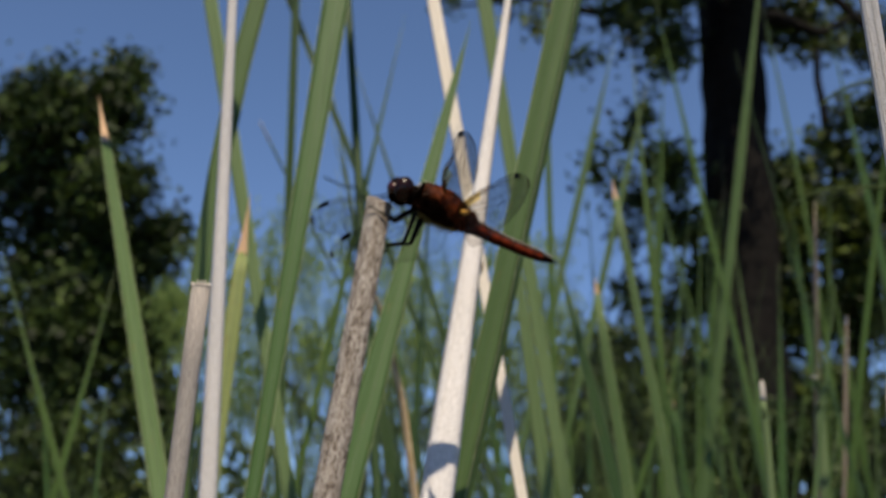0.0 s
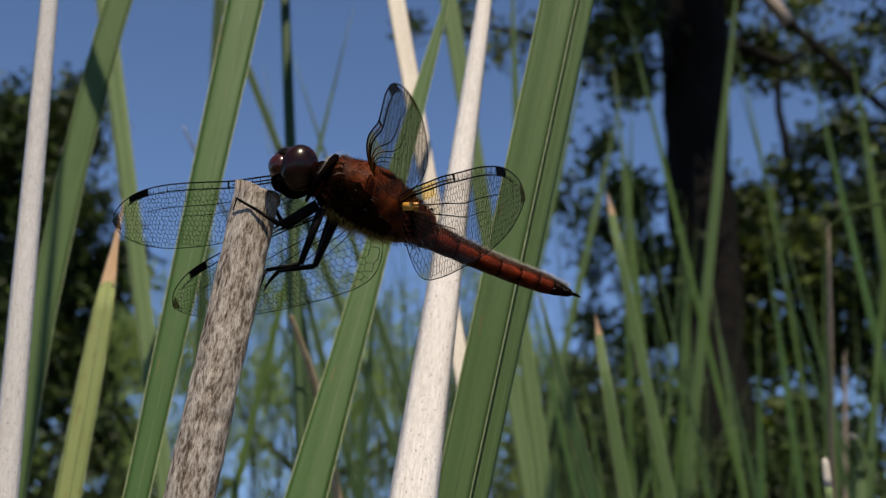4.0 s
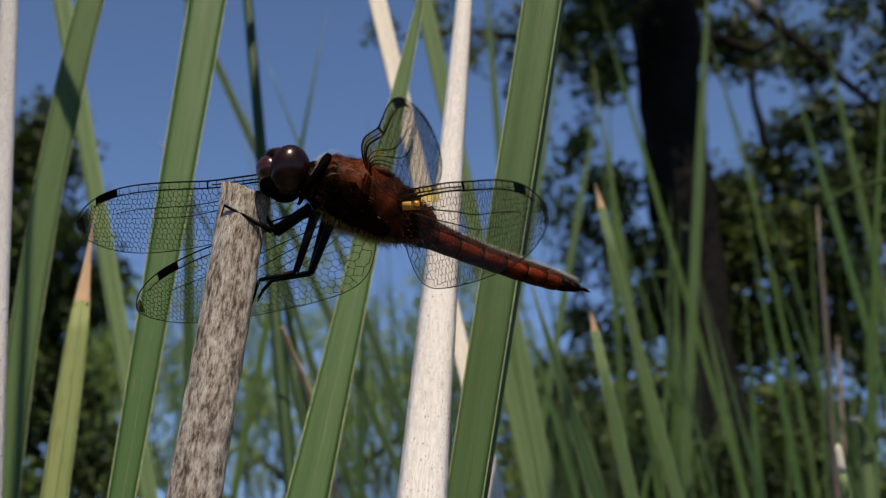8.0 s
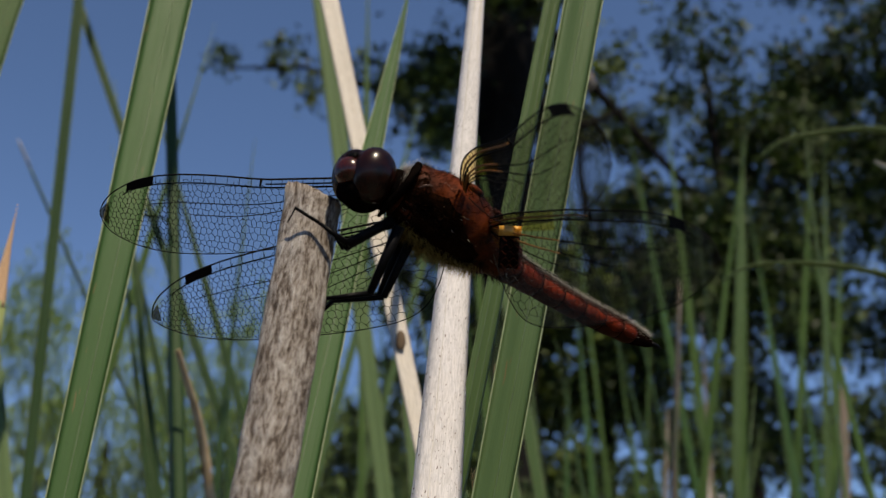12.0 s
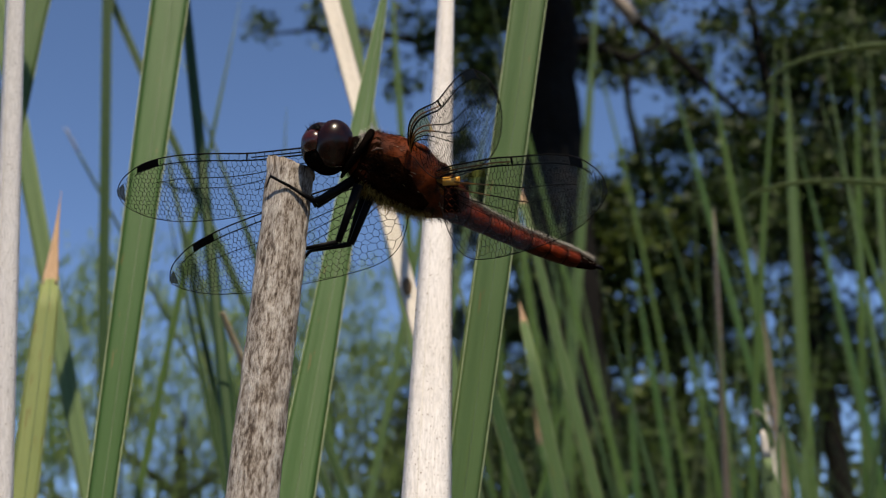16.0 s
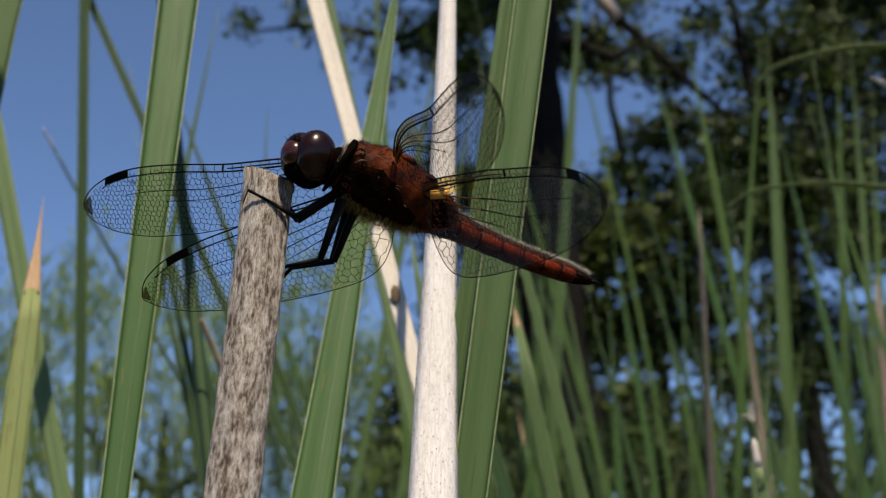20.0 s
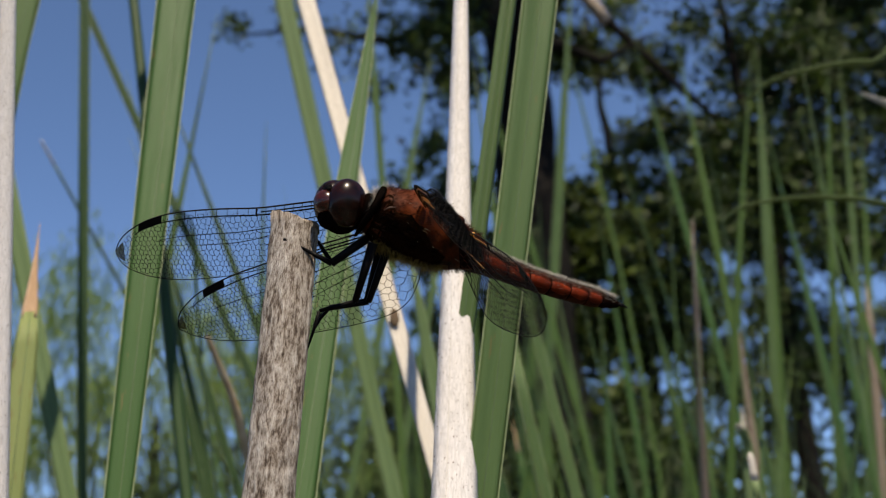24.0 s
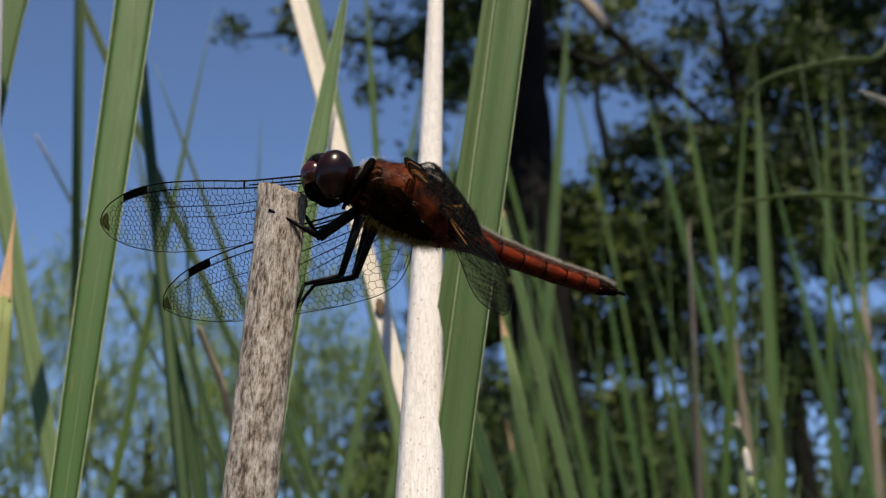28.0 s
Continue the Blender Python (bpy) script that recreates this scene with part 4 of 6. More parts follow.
tree("tree", "dark green tree deeper in the wood",
     ([(6.41, 9.88, 0.0), (6.41, 9.88, 3.94), (6.36, 9.88, 5.77), (6.26, 9.88, 7.75)], [0.12, 0.10, 0.07, 0.03]),
     [([(6.38, 9.88, 5.14), (6.78, 9.88, 5.86), (7.01, 9.88, 6.93)], 0.05, 0.01, False)],
     [
        (6.09, 9.38, 7.06, 0.62, 2600), (6.43, 9.56, 5.37, 0.64, 2600), (6.15, 10.24, 4.47, 0.53, 1560), (6.94, 9.98, 4.04, 0.66, 1800), (5.87, 9.39, 3.12, 0.54, 1440),
        (5.42, 9.80, 3.25, 0.47, 960), (7.32, 9.85, 7.00, 0.70, 2160), (7.05, 9.47, 4.66, 0.67, 2160), (5.86, 10.16, 8.63, 0.67, 2040), (6.56, 9.42, 9.04, 0.72, 2160),
        (5.17, 9.75, 2.49, 0.46, 960), (4.30, 9.90, 2.46, 0.42, 780),
     ], FOLIAGE_DARK_SHADED, 0.075, 26)
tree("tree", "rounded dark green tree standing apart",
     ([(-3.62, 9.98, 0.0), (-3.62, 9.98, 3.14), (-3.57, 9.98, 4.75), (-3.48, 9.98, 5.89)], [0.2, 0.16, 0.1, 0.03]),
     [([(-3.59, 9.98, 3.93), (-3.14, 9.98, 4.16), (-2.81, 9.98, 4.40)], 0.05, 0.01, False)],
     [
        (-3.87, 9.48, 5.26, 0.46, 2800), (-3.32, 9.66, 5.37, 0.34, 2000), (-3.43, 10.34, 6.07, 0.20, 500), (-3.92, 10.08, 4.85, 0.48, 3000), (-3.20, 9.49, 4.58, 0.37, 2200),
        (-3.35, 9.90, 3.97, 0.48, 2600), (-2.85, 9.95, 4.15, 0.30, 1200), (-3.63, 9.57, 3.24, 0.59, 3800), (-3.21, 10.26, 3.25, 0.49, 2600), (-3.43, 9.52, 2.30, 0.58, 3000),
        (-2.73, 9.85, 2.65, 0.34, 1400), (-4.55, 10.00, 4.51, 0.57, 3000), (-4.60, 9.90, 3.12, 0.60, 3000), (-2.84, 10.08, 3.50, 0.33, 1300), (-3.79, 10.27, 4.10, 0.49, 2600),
     ], FOLIAGE_DARK_SHADED, 0.075, 24)
tree("shrub", "light hazy willow shrub behind the reeds",
     ([(-0.62, 5.78, 0.0), (-0.62, 5.78, 1.78), (-0.60, 5.78, 2.20)], [0.05, 0.04, 0.01]),
     [([(-0.62, 5.78, 1.78), (-0.93, 5.78, 2.06), (-1.13, 5.78, 2.36)], 0.025, 0.006, False), ([(-0.62, 5.78, 1.78), (-0.23, 5.78, 2.02), (0.18, 5.78, 2.34)], 0.025, 0.006, False)],
     [
        (-1.16, 5.28, 2.62, 0.23, 280), (-0.70, 5.46, 2.65, 0.28, 343), (-0.54, 6.14, 3.08, 0.21, 140), (-0.10, 5.88, 2.75, 0.29, 343), (-0.93, 5.29, 2.86, 0.17, 140),
        (0.26, 5.70, 2.76, 0.22, 280), (-1.12, 5.75, 2.36, 0.36, 900), (-0.79, 5.37, 2.14, 0.36, 900), (-0.54, 6.06, 2.28, 0.37, 900), (-0.22, 5.32, 2.22, 0.30, 900),
        (-1.26, 5.65, 1.98, 0.31, 900), (-0.65, 5.80, 1.93, 0.39, 900), (0.04, 5.70, 2.21, 0.34, 900), (0.33, 5.88, 2.48, 0.26, 900), (-1.03, 6.07, 2.79, 0.21, 436),
        (-0.41, 6.33, 2.77, 0.21, 436), (0.18, 5.52, 1.91, 0.33, 900), (-0.24, 5.96, 1.94, 0.37, 900), (-1.55, 6.02, 2.52, 0.23, 900),
     ], FOLIAGE_LIGHT, 0.055, 25, slim=True)
# added filler for the dark reeds here; its dark leaf colour holds the shade
tree("shrub", "added dark bush standing in for reeds, shade in its colour",
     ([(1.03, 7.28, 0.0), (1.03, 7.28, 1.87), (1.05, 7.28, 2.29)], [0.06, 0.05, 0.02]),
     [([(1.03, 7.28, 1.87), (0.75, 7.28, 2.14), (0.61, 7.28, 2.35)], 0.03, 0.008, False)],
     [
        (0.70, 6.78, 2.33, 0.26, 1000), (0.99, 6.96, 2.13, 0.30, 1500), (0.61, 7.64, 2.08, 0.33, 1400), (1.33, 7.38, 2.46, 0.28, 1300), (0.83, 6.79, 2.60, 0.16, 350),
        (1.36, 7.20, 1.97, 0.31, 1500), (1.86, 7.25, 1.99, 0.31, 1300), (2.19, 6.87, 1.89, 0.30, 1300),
     ], FOLIAGE_DARK_SHADED, 0.06, 27)


def far_woods():
    rng = np.random.default_rng(9)
    spots = []
    for i in range(150):
        a = radians(rng.uniform(5, 40) if i % 3 else rng.uniform(-34, -13))
        d = rng.uniform(20, 30)
        top = d * math.tan(radians(8.5 + 1.5 * math.sin(9 * a) + 1.2 * math.sin(23 * a + 1)))
        spots.append((d * math.tan(a), d, 1.0 + top * rng.uniform(0.0, 0.9), rng.uniform(0.9, 1.6), 130))
    v, f = leaf_cloud(spots, 0.30, 31)
    tagged(new("far_woods", mesh_from("far_woods", v, f, FOLIAGE, smooth=False)), "dark belt of woodland on the horizon", "woods", kind="stuff")


far_woods()


# ---- the dragonfly ----
MM = 0.001


def mmv(*p):
    return Vector(p) * MM


def wing(name, span, lead, trail, stigma, parent, label, hind, near, seed):
    """A wing in its own space: x out along the leading edge, -y towards the trailing edge, millimetres."""
    rng = random.Random(seed)
    w = new(name)
    w.parent = parent
    tagged(w, label)

    def eased(profile, s):
        reach = min(1.0, s / 0.07, (1 - s) / 0.07)
        return sum(smooth_steps(profile, s + reach * k * 0.012) for k in range(-4, 5)) / 9

    def top(x):
        return eased(lead, x / span)

    def low(x):
        return eased(trail, x / span)

    n = 64
    xs = [span * (1 - (1 - i / n) ** 1.5) for i in range(n + 1)]
    verts, faces, uvs = [], [], []
    for x in xs:
        a, b = top(x), low(x)
        for k in range(7):
            y = a + (b - a) * k / 6
            verts.append(mmv(x, y, 0.10 * math.sin(y * 2.0) * (1 - x / span)))
    amber = (0.11 if near else 0.05) if hind else 0.07
    groups = {"membrane": (MEMBRANE_NEAR if near else MEMBRANE, []), "smoky_tip": (MEMBRANE_SMOKE, []), "amber_base": (MEMBRANE_AMBER, [])}
    for i in range(n):
        for k in range(6):
            s, h = (xs[i] + xs[i + 1]) / 2 / span, (k + 0.5) / 6
            q = (i * 7 + k, (i + 1) * 7 + k, (i + 1) * 7 + k + 1, i * 7 + k + 1)
            if s > 0.972 and 0.15 < h < 0.85:
                g = "smoky_tip"
            elif s < amber and h < 0.5 or near and h < (0.17 if hind else 0.34) and s < 0.32:
                g = "amber_base"
            else:
                g = "membrane"
            groups[g][1].append(q)
    for g, (mat, fs) in groups.items():
        if not fs:
            continue
        used = sorted({i for q in fs for i in q})
        at = {i: k for k, i in enumerate(used)}
        part(g, mesh_from(g, [tuple(verts[i]) for i in used], [tuple(at[i] for i in q) for q in fs], mat), w)

    # the net of cells
    cell = 0.74
    geos, quads = [], []
    jitter = {}

    def pt(i, k, c):
        key = (i, k, c)
        if key not in jitter:
            x = (i + 0.5 * (k % 2)) * cell + (0.0 if c == 0 else cell / 2)
            y = -k * cell * 0.866 + (cell * 0.577 if c == 0 else cell * 0.289)
            x, y = x + rng.uniform(-1, 1) * cell * 0.21, y + rng.uniform(-1, 1) * cell * 0.20
            jitter[key] = (span * (max(x, 0.01) / span) ** 0.66, y * (1.55 - 0.68 * (max(x, 0.01) / span) ** 0.66))
        return jitter[key]

    def inside(x, y):
        return 0.3 < x < span * 0.995 and low(x) < y < top(x) - 0.45

    def strut(p, q, r, bag):
        (x0, y0), (x1, y1) = p, q
        z0 = 0.10 * math.sin(y0 * 2.0) * (1 - x0 / span)
        z1 = 0.10 * math.sin(y1 * 2.0) * (1 - x1 / span)
        bag.append(tube([mmv(x0, y0, z0), mmv(x1, y1, z1)], [r * MM, r * MM], 3))

    net = []
    cols, rows_ = int(span / cell) + 2, int(16 / cell) + 2
    for i in range(-1, cols):
        for k in range(-2, rows_):
            a, b = pt(i, k, 0), pt(i, k, 1)
            odd = k % 2
            for c in (pt(i, k, 1), pt(i - 1, k, 1), pt(i - 1 + odd, k - 1, 1)):
                # each upper corner joins three lower ones
                if abs(a[0] - c[0]) + abs(a[1] - c[1]) < cell * 2.4 and inside(*a) and inside(*c):
                    strut(a, c, (0.030 if near else 0.034) if a[0] > span * 0.12 else 0.045, net)
    part("vein_net", mesh_from("vein_net", *merge(*net), VEIN, smooth=False), w)

    # long veins: margin, costa and the branches
    def curve(ps, r0, r1, mat, nm, lab=""):
        vs = [mmv(x, y, 0.05) for x, y in ps]
        k = len(vs) - 1
        part(nm, mesh_from(nm, *tube(vs, [(r0 + (r1 - r0) * i / k) * MM for i in range(k + 1)], 5), mat), w, lab)

    curve([(x, top(x)) for x in xs], 0.11 if near else 0.14, 0.07, VEIN, "costa")
    curve([(x, low(x)) for x in xs], 0.06, 0.06, VEIN, "trailing_margin")
    curve([(x, top(x) - 0.55) for x in xs if x < span * 0.50], 0.12, 0.09, VEIN_AMBER if near else VEIN, "subcosta")
    curve([(x, top(x) - 0.95) for x in xs if x < span * 0.93], 0.13, 0.06, VEIN, "radius")
    curve([(span * 0.50, top(span * 0.5)), (span * 0.50 + 0.2, top(span * 0.5) - 1.0)], 0.16, 0.10, VEIN, "nodus")
    for c, (d, e) in enumerate(((0.30, 0.86), (0.48, 0.72), (0.66, 0.50), (0.84, 0.34))):
        ps = []
        for x in xs:
            s = x / span
            if s > e:
                break
            y = top(x) - 0.9 - (abs(low(x)) - 1.2) * d * min(1.0, 0.25 + s * 1.3)
            if y > low(x) + 0.1:
                ps.append((x, y))
        if len(ps) > 2:
            cut = sum(1 for x, y in ps if x < span * 0.36) if c < 2 and near else 0
            if cut > 2:
                curve(ps[:cut], 0.13, 0.08, VEIN_AMBER, "amber_vein")
            if len(ps) - cut > 2:
                curve(ps[max(0, cut - 1):], 0.08 if near else 0.085, 0.045, VEIN, "long_vein")
    ante = []
    for k in range(14):
        x = span * (0.05 + 0.45 * k / 14)
        strut((x, top(x)), (x + 0.1, top(x) - 0.95), 0.05, ante)
    for k in range(9):
        x = span * (0.53 + 0.33 * k / 9)
        strut((x, top(x)), (x + 0.1, top(x) - 0.95), 0.04, ante)
    part("cross_veins", mesh_from("cross_veins", *merge(*ante), VEIN, smooth=False), w)
    x0, x1 = stigma
    ring = []
    for k in range(9):
        x = x0 + (x1 - x0) * k / 8
        ring.append([mmv(x, top(x) + 0.05, 0.10), mmv(x, top(x) + 0.05, -0.10), mmv(x + 0.15, top(x) - 0.92, -0.10), mmv(x + 0.15, top(x) - 0.92, 0.10)])
    part("pterostigma", mesh_from("pterostigma", *sweep(ring), DARK_CUTICLE, smooth=False), w, "black wing mark")
    return w


FORE_LEAD = ((0, 0.0), (0.08, 0.25), (0.25, 0.15), (0.48, -0.22), (0.505, -0.28), (0.54, -0.10), (0.66, 0.14), (0.78, 0.15), (0.88, -0.45), (0.95, -1.7), (0.985, -3.0), (1.0, -4.3))
FORE_TRAIL = ((0, -1.6), (0.06, -4.2), (0.14, -6.0), (0.28, -7.2), (0.45, -8.2), (0.62, -9.0), (0.78, -9.0), (0.88, -8.3), (0.95, -7.2), (0.985, -6.0), (1.0, -4.6))
HIND_LEAD = ((0, 0.0), (0.10, 0.4), (0.42, 0.5), (0.5, 0.3), (0.72, 0.0), (0.86, -0.7), (0.95, -2.0), (0.985, -3.2), (1.0, -4.6))
HIND_TRAIL = ((0, -4.0), (0.04, -8.0), (0.10, -10.6), (0.20, -11.6), (0.36, -11.4), (0.55, -10.6), (0.72, -9.6), (0.86, -8.2), (0.95, -6.6), (1.0, -4.9))


FORE_LEAD_NEAR = ((0, 0.0), (0.05, 1.1), (0.12, 1.9), (0.25, 1.9), (0.38, 1.1), (0.49, 0.35), (0.54, 0.35), (0.75, 0.2), (0.88, -0.45), (0.95, -1.7), (0.985, -3.0), (1.0, -4.3))


def dragonfly():
    """Built in millimetres: x to the right, y away, z up, as it sits on the stick."""
    d = tagged(new("dragonfly"), "rust-brown dragonfly with clear wings, clinging to the stick", "dragonfly")

    def put(name, geo, mat, label="", parent=d):
        v, f = geo
        return part(name, mesh_from(name, [tuple(Vector(p) * MM) for p in v], f, mat), parent, label)

    ahead = Vector((-0.86, -0.28, 0.36)).normalized()
    left = Vector((0.30, -0.95, 0.0)).normalized()
    left = (left - left.dot(ahead) * ahead).normalized()
    over = ahead.cross(left) * -1
    over = over if over.z > 0 else -over
    turn = Matrix((ahead, left, over)).transposed()

    def at(c, a, l, o):
        return Vector(c) + ahead * a + left * l + over * o

    # head, turned towards the near side
    gaze = Vector((-0.74, -0.62, 0.16)).normalized()
    across = Vector((0.68, -0.73, 0.02))
    across = (across - across.dot(gaze) * gaze).normalized()
    crown = gaze.cross(across)
    crown = crown if crown.z > 0 else -crown
    hturn = Matrix((gaze, across, crown)).transposed()

    def hd(c, a, l, o):
        return Vector(c) + gaze * a + across * l + crown * o

    hc = Vector((-14.7, -1.6, 9.4))
    head = put("head", ball(hd(hc, -0.3, 0, -0.9), (2.4, 3.0, 2.7), turn=hturn), FACE)
    put("eye", ball(hd(hc, 0.05, 1.55, 0.25), (2.6, 2.3, 3.15), 32, 24, hturn), EYE, "large glossy dark brown compound eye", head)
    put("eye", ball(hd(hc, 0.05, -1.55, 0.25), (2.6, 2.3, 3.15), 32, 24, hturn), EYE, "large glossy dark brown compound eye", head)
    put("forehead", ball(hd(hc, 2.15, -0.1, 0.25), (1.45, 1.75, 1.6), turn=hturn), FRONS, "glossy red-brown forehead", head)
    put("labrum", ball(hd(hc, 1.2, 0, -1.7), (1.7, 1.9, 1.5), turn=hturn), FACE, "", head)
    put("ocellus", ball(hd(hc, 1.9, 0.1, 1.75), (0.75, 0.8, 0.7), 16, 12, hturn), DARK_CUTICLE, "shiny black bump between the eyes", head)
    for s in (1, -1):
        p = hd(hc, 2.2, 0.7 * s, 1.5)
        put("antenna", tube([p, p + gaze * 0.5 + crown * 0.35 + across * 0.2 * s, p + gaze * 0.9 + crown * 0.8 + across * 0.3 * s], [0.10, 0.05, 0.015], 5), DARK_CUTICLE, "", head)
    tuft = []
    trng = random.Random(3)
    for i in range(90):
        p = hd(hc, 1.9 + trng.uniform(-0.4, 0.5), trng.uniform(-0.9, 0.9), 1.8 + trng.uniform(-0.3, 0.3))
        q = gaze * trng.uniform(0.1, 0.7) + crown * trng.uniform(0.4, 1.0) + across * trng.uniform(-0.4, 0.4)
        tuft.append(tube([p, p + q * 0.9], [0.03, 0.008], 3))
    put("hair_tuft", merge(*tuft), DARK_CUTICLE, "black hair on the brow", head)
    put("neck", ball(at(hc, -2.9, 0, -0.6), (0.9, 1.5, 1.6), turn=turn), FACE)

    # thorax: a lumpy barrel that slopes back into the abdomen
    spine = [Vector(p) for p in ((-12.0, -1.5, 8.9), (-11.2, -1.2, 8.5), (-9.4, -0.6, 7.8), (-6.6, 0.5, 6.6), (-3.8, 1.7, 5.1), (-1.2, 2.8, 3.7), (1.0, 3.7, 2.7), (2.4, 4.5, 2.1))]
    girth = (0.9, 2.7, 4.0, 4.65, 4.4, 3.5, 2.7, 2.1)

    def along(s):
        """Centre, radius and axes of the thorax at s from neck (0) to waist (1)."""
        q = s * (len(spine) - 1)
        i = min(int(q), len(spine) - 2)
        q -= i
        p0, p1, p2, p3 = (spine[max(0, min(len(spine) - 1, i + k))] for k in (-1, 0, 1, 2))
        c = 0.5 * (2 * p1 + (p2 - p0) * q + (2 * p0 - 5 * p1 + 4 * p2 - p3) * q * q + (3 * p1 - p0 - 3 * p2 + p3) * q ** 3)
        t = (p2 - p1).normalized()
        w = (Vector((0.36, -0.93, 0)) - Vector((0.36, -0.93, 0)).dot(t) * t).normalized()
        o = t.cross(w)
        e = q * q * (3 - 2 * q)
        return c, girth[i] * (1 - e) + girth[i + 1] * e, t, w, o if o.z > 0 else -o

    def skin(s, a, grow=1.0):
        c, r, t, w, o = along(s)
        ca, sa = math.cos(a), math.sin(a)
        groove = 0.0
        if abs(sa) < 0.85:
            groove = 0.055 * (math.exp(-((s - 0.36 - 0.05 * sa) / 0.018) ** 2) + math.exp(-((s - 0.55 - 0.05 * sa) / 0.018) ** 2))
        lump = 0.05 * noise.noise(Vector((6 * s, 1.6 * ca, 1.6 * sa)))
        k = r * grow * (1 - groove + lump)
        return c + w * (ca * k * 0.86) + o * (sa * k * (1.0 if sa > 0 else 0.94))

    put("thorax", sweep([[skin(i / 44, 2 * math.pi * k / 32) for k in range(32)] for i in range(45)]), THORAX)
    # patch over the lower flank: dark brown with the underside's shade painted in
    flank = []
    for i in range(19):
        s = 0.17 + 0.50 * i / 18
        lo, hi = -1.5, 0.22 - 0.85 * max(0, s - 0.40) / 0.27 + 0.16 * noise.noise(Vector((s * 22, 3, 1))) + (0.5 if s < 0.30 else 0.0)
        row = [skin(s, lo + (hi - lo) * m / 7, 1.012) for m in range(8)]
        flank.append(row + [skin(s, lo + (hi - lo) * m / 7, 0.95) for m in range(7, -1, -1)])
    put("dark_shaded_flank", sweep(flank), THORAX_DARK_SHADED, "blackish brown lower flank, darkened further for shade")
    put("collar", ball(Vector((-11.6, -1.3, 8.7)), (1.2, 2.4, 2.3), turn=turn), FACE)
    put("shoulder_ridge", tube([(-12.9, -1.9, 5.6), (-12.0, -3.3, 6.7), (-10.9, -4.1, 8.0), (-10.0, -4.1, 9.3), (-9.4, -3.3, 10.6), (-9.0, -2.4, 11.3), (-8.8, -2.1, 11.4)], [0.2, 0.40, 0.48, 0.5, 0.5, 0.45, 0.22], 10), FACE, "black ridge at the shoulder")
    put("pale_streak", tube([(-8.9, -4.25, 8.7), (-8.2, -4.5, 9.0), (-7.4, -4.3, 9.0)], [0.06, 0.14, 0.05], 6), ABDOMEN_TOP, "small pale mark on the side")
    # the stiff plates at the root of the near hindwing: amber, then a dark netted one
    def plate(name, z0, z1, x0, x1, mat, label, lift=0.0):
        rows = []
        for i in range(7):
            x = x0 + (x1 - x0) * i / 6
            y = -3.0 - 0.55 * (x - 0.2) - 0.5 * math.sin(math.pi * i / 6) - lift
            rows.append([Vector((x, y, z0)), Vector((x, y - 0.12, (z0 + z1) / 2)), Vector((x, y, z1)), Vector((x, y + 0.3, z1)), Vector((x, y + 0.3, z0))])
        return put(name, sweep(rows), mat, label)

    plate("amber_plate", 4.42, 5.5, 0.0, 2.2, AMBER, "bright amber plate at the wing root")
    plate("dark_plate", 1.0, 4.38, 0.15, 2.1, ABDOMEN_DARK, "dark netted plate at the wing root")
    lace = []
    for k in range(5):
        z = 1.2 + 0.7 * k
        for x0, x1 in ((0.3, 1.15), (1.15, 2.0)):
            up_ = 0.22 if k % 2 else -0.22
            lace.append(tube([(x0, -3.55 - 0.5 * x0, z - up_), ((x0 + x1) / 2, -3.75 - 0.25 * (x0 + x1), z + up_), (x1, -3.55 - 0.5 * x1, z - up_)], [0.05, 0.05, 0.05], 4))
    put("plate_net", merge(*lace), ABDOMEN, "rusty net on the dark plate")
    for s, r in ((0.50, 1.5), (0.66, 1.3)):
        put("wing_sclerite", ball(skin(s, 1.15, 0.95), (r, r * 0.7, r * 0.4), 14, 10, turn), THORAX)
        put("wing_sclerite", ball(skin(s, 2.0, 0.95), (r, r * 0.7, r * 0.4), 14, 10, turn), THORAX)

    # abdomen: ten rings from waist to tip
    a0, a1 = Vector((-0.8, 3.3, 3.0)), Vector((21.2, 13.9, -6.1))
    ax = (a1 - a0).normalized()
    side = Vector((0.38, -0.92, 0.0))
    side = (side - side.dot(ax) * ax).normalized()
    up = side.cross(ax)
    up = up if up.z > 0 else -up
    length = (a1 - a0).length
    prof = ((0, 2.45), (0.10, 2.15), (0.2, 1.82), (0.3, 1.68), (0.5, 1.50), (0.7, 1.46), (0.84, 1.36), (0.92, 1.05), (0.97, 0.75), (1.0, 0.5))
    cuts = (0.0, 0.07, 0.17, 0.30, 0.43, 0.56, 0.68, 0.79, 0.88, 0.94, 1.0)

    def section(s, grow=1.0):
        r = smooth_steps(prof, s) * grow
        c = a0 + ax * (s * length) - up * (0.55 * math.sin(math.pi * s))
        out = []
        for k in range(18):
            a = 2 * math.pi * k / 18
            ca, sa = math.cos(a), math.sin(a)
            hgt = 0.98 if sa > 0 else 0.92
            out.append(c + side * (r * ca * (1.0 - 0.22 * max(0, sa))) + up * (r * sa * hgt))
        return out

    for k in range(10):
        s0, s1 = cuts[k], cuts[k + 1]
        e = (s1 - s0)
        rings = [section(s0 + e * q, g) for q, g in ((0.0, 0.965), (0.15, 0.99), (0.5, 1.02), (0.82, 1.02), (1.0, 0.955))]
        put("abdomen_segment", sweep(rings), ABDOMEN if k < 8 else ABDOMEN_DARK, "black tip segment" if k >= 8 else "")
        if 0 < k < 9:
            band = [section(s1 - e * q, g) for q, g in ((0.05, 0.99), (0.03, 1.005), (0.0, 0.96))]
            put("dark_band", sweep(band), ABDOMEN_DARK)
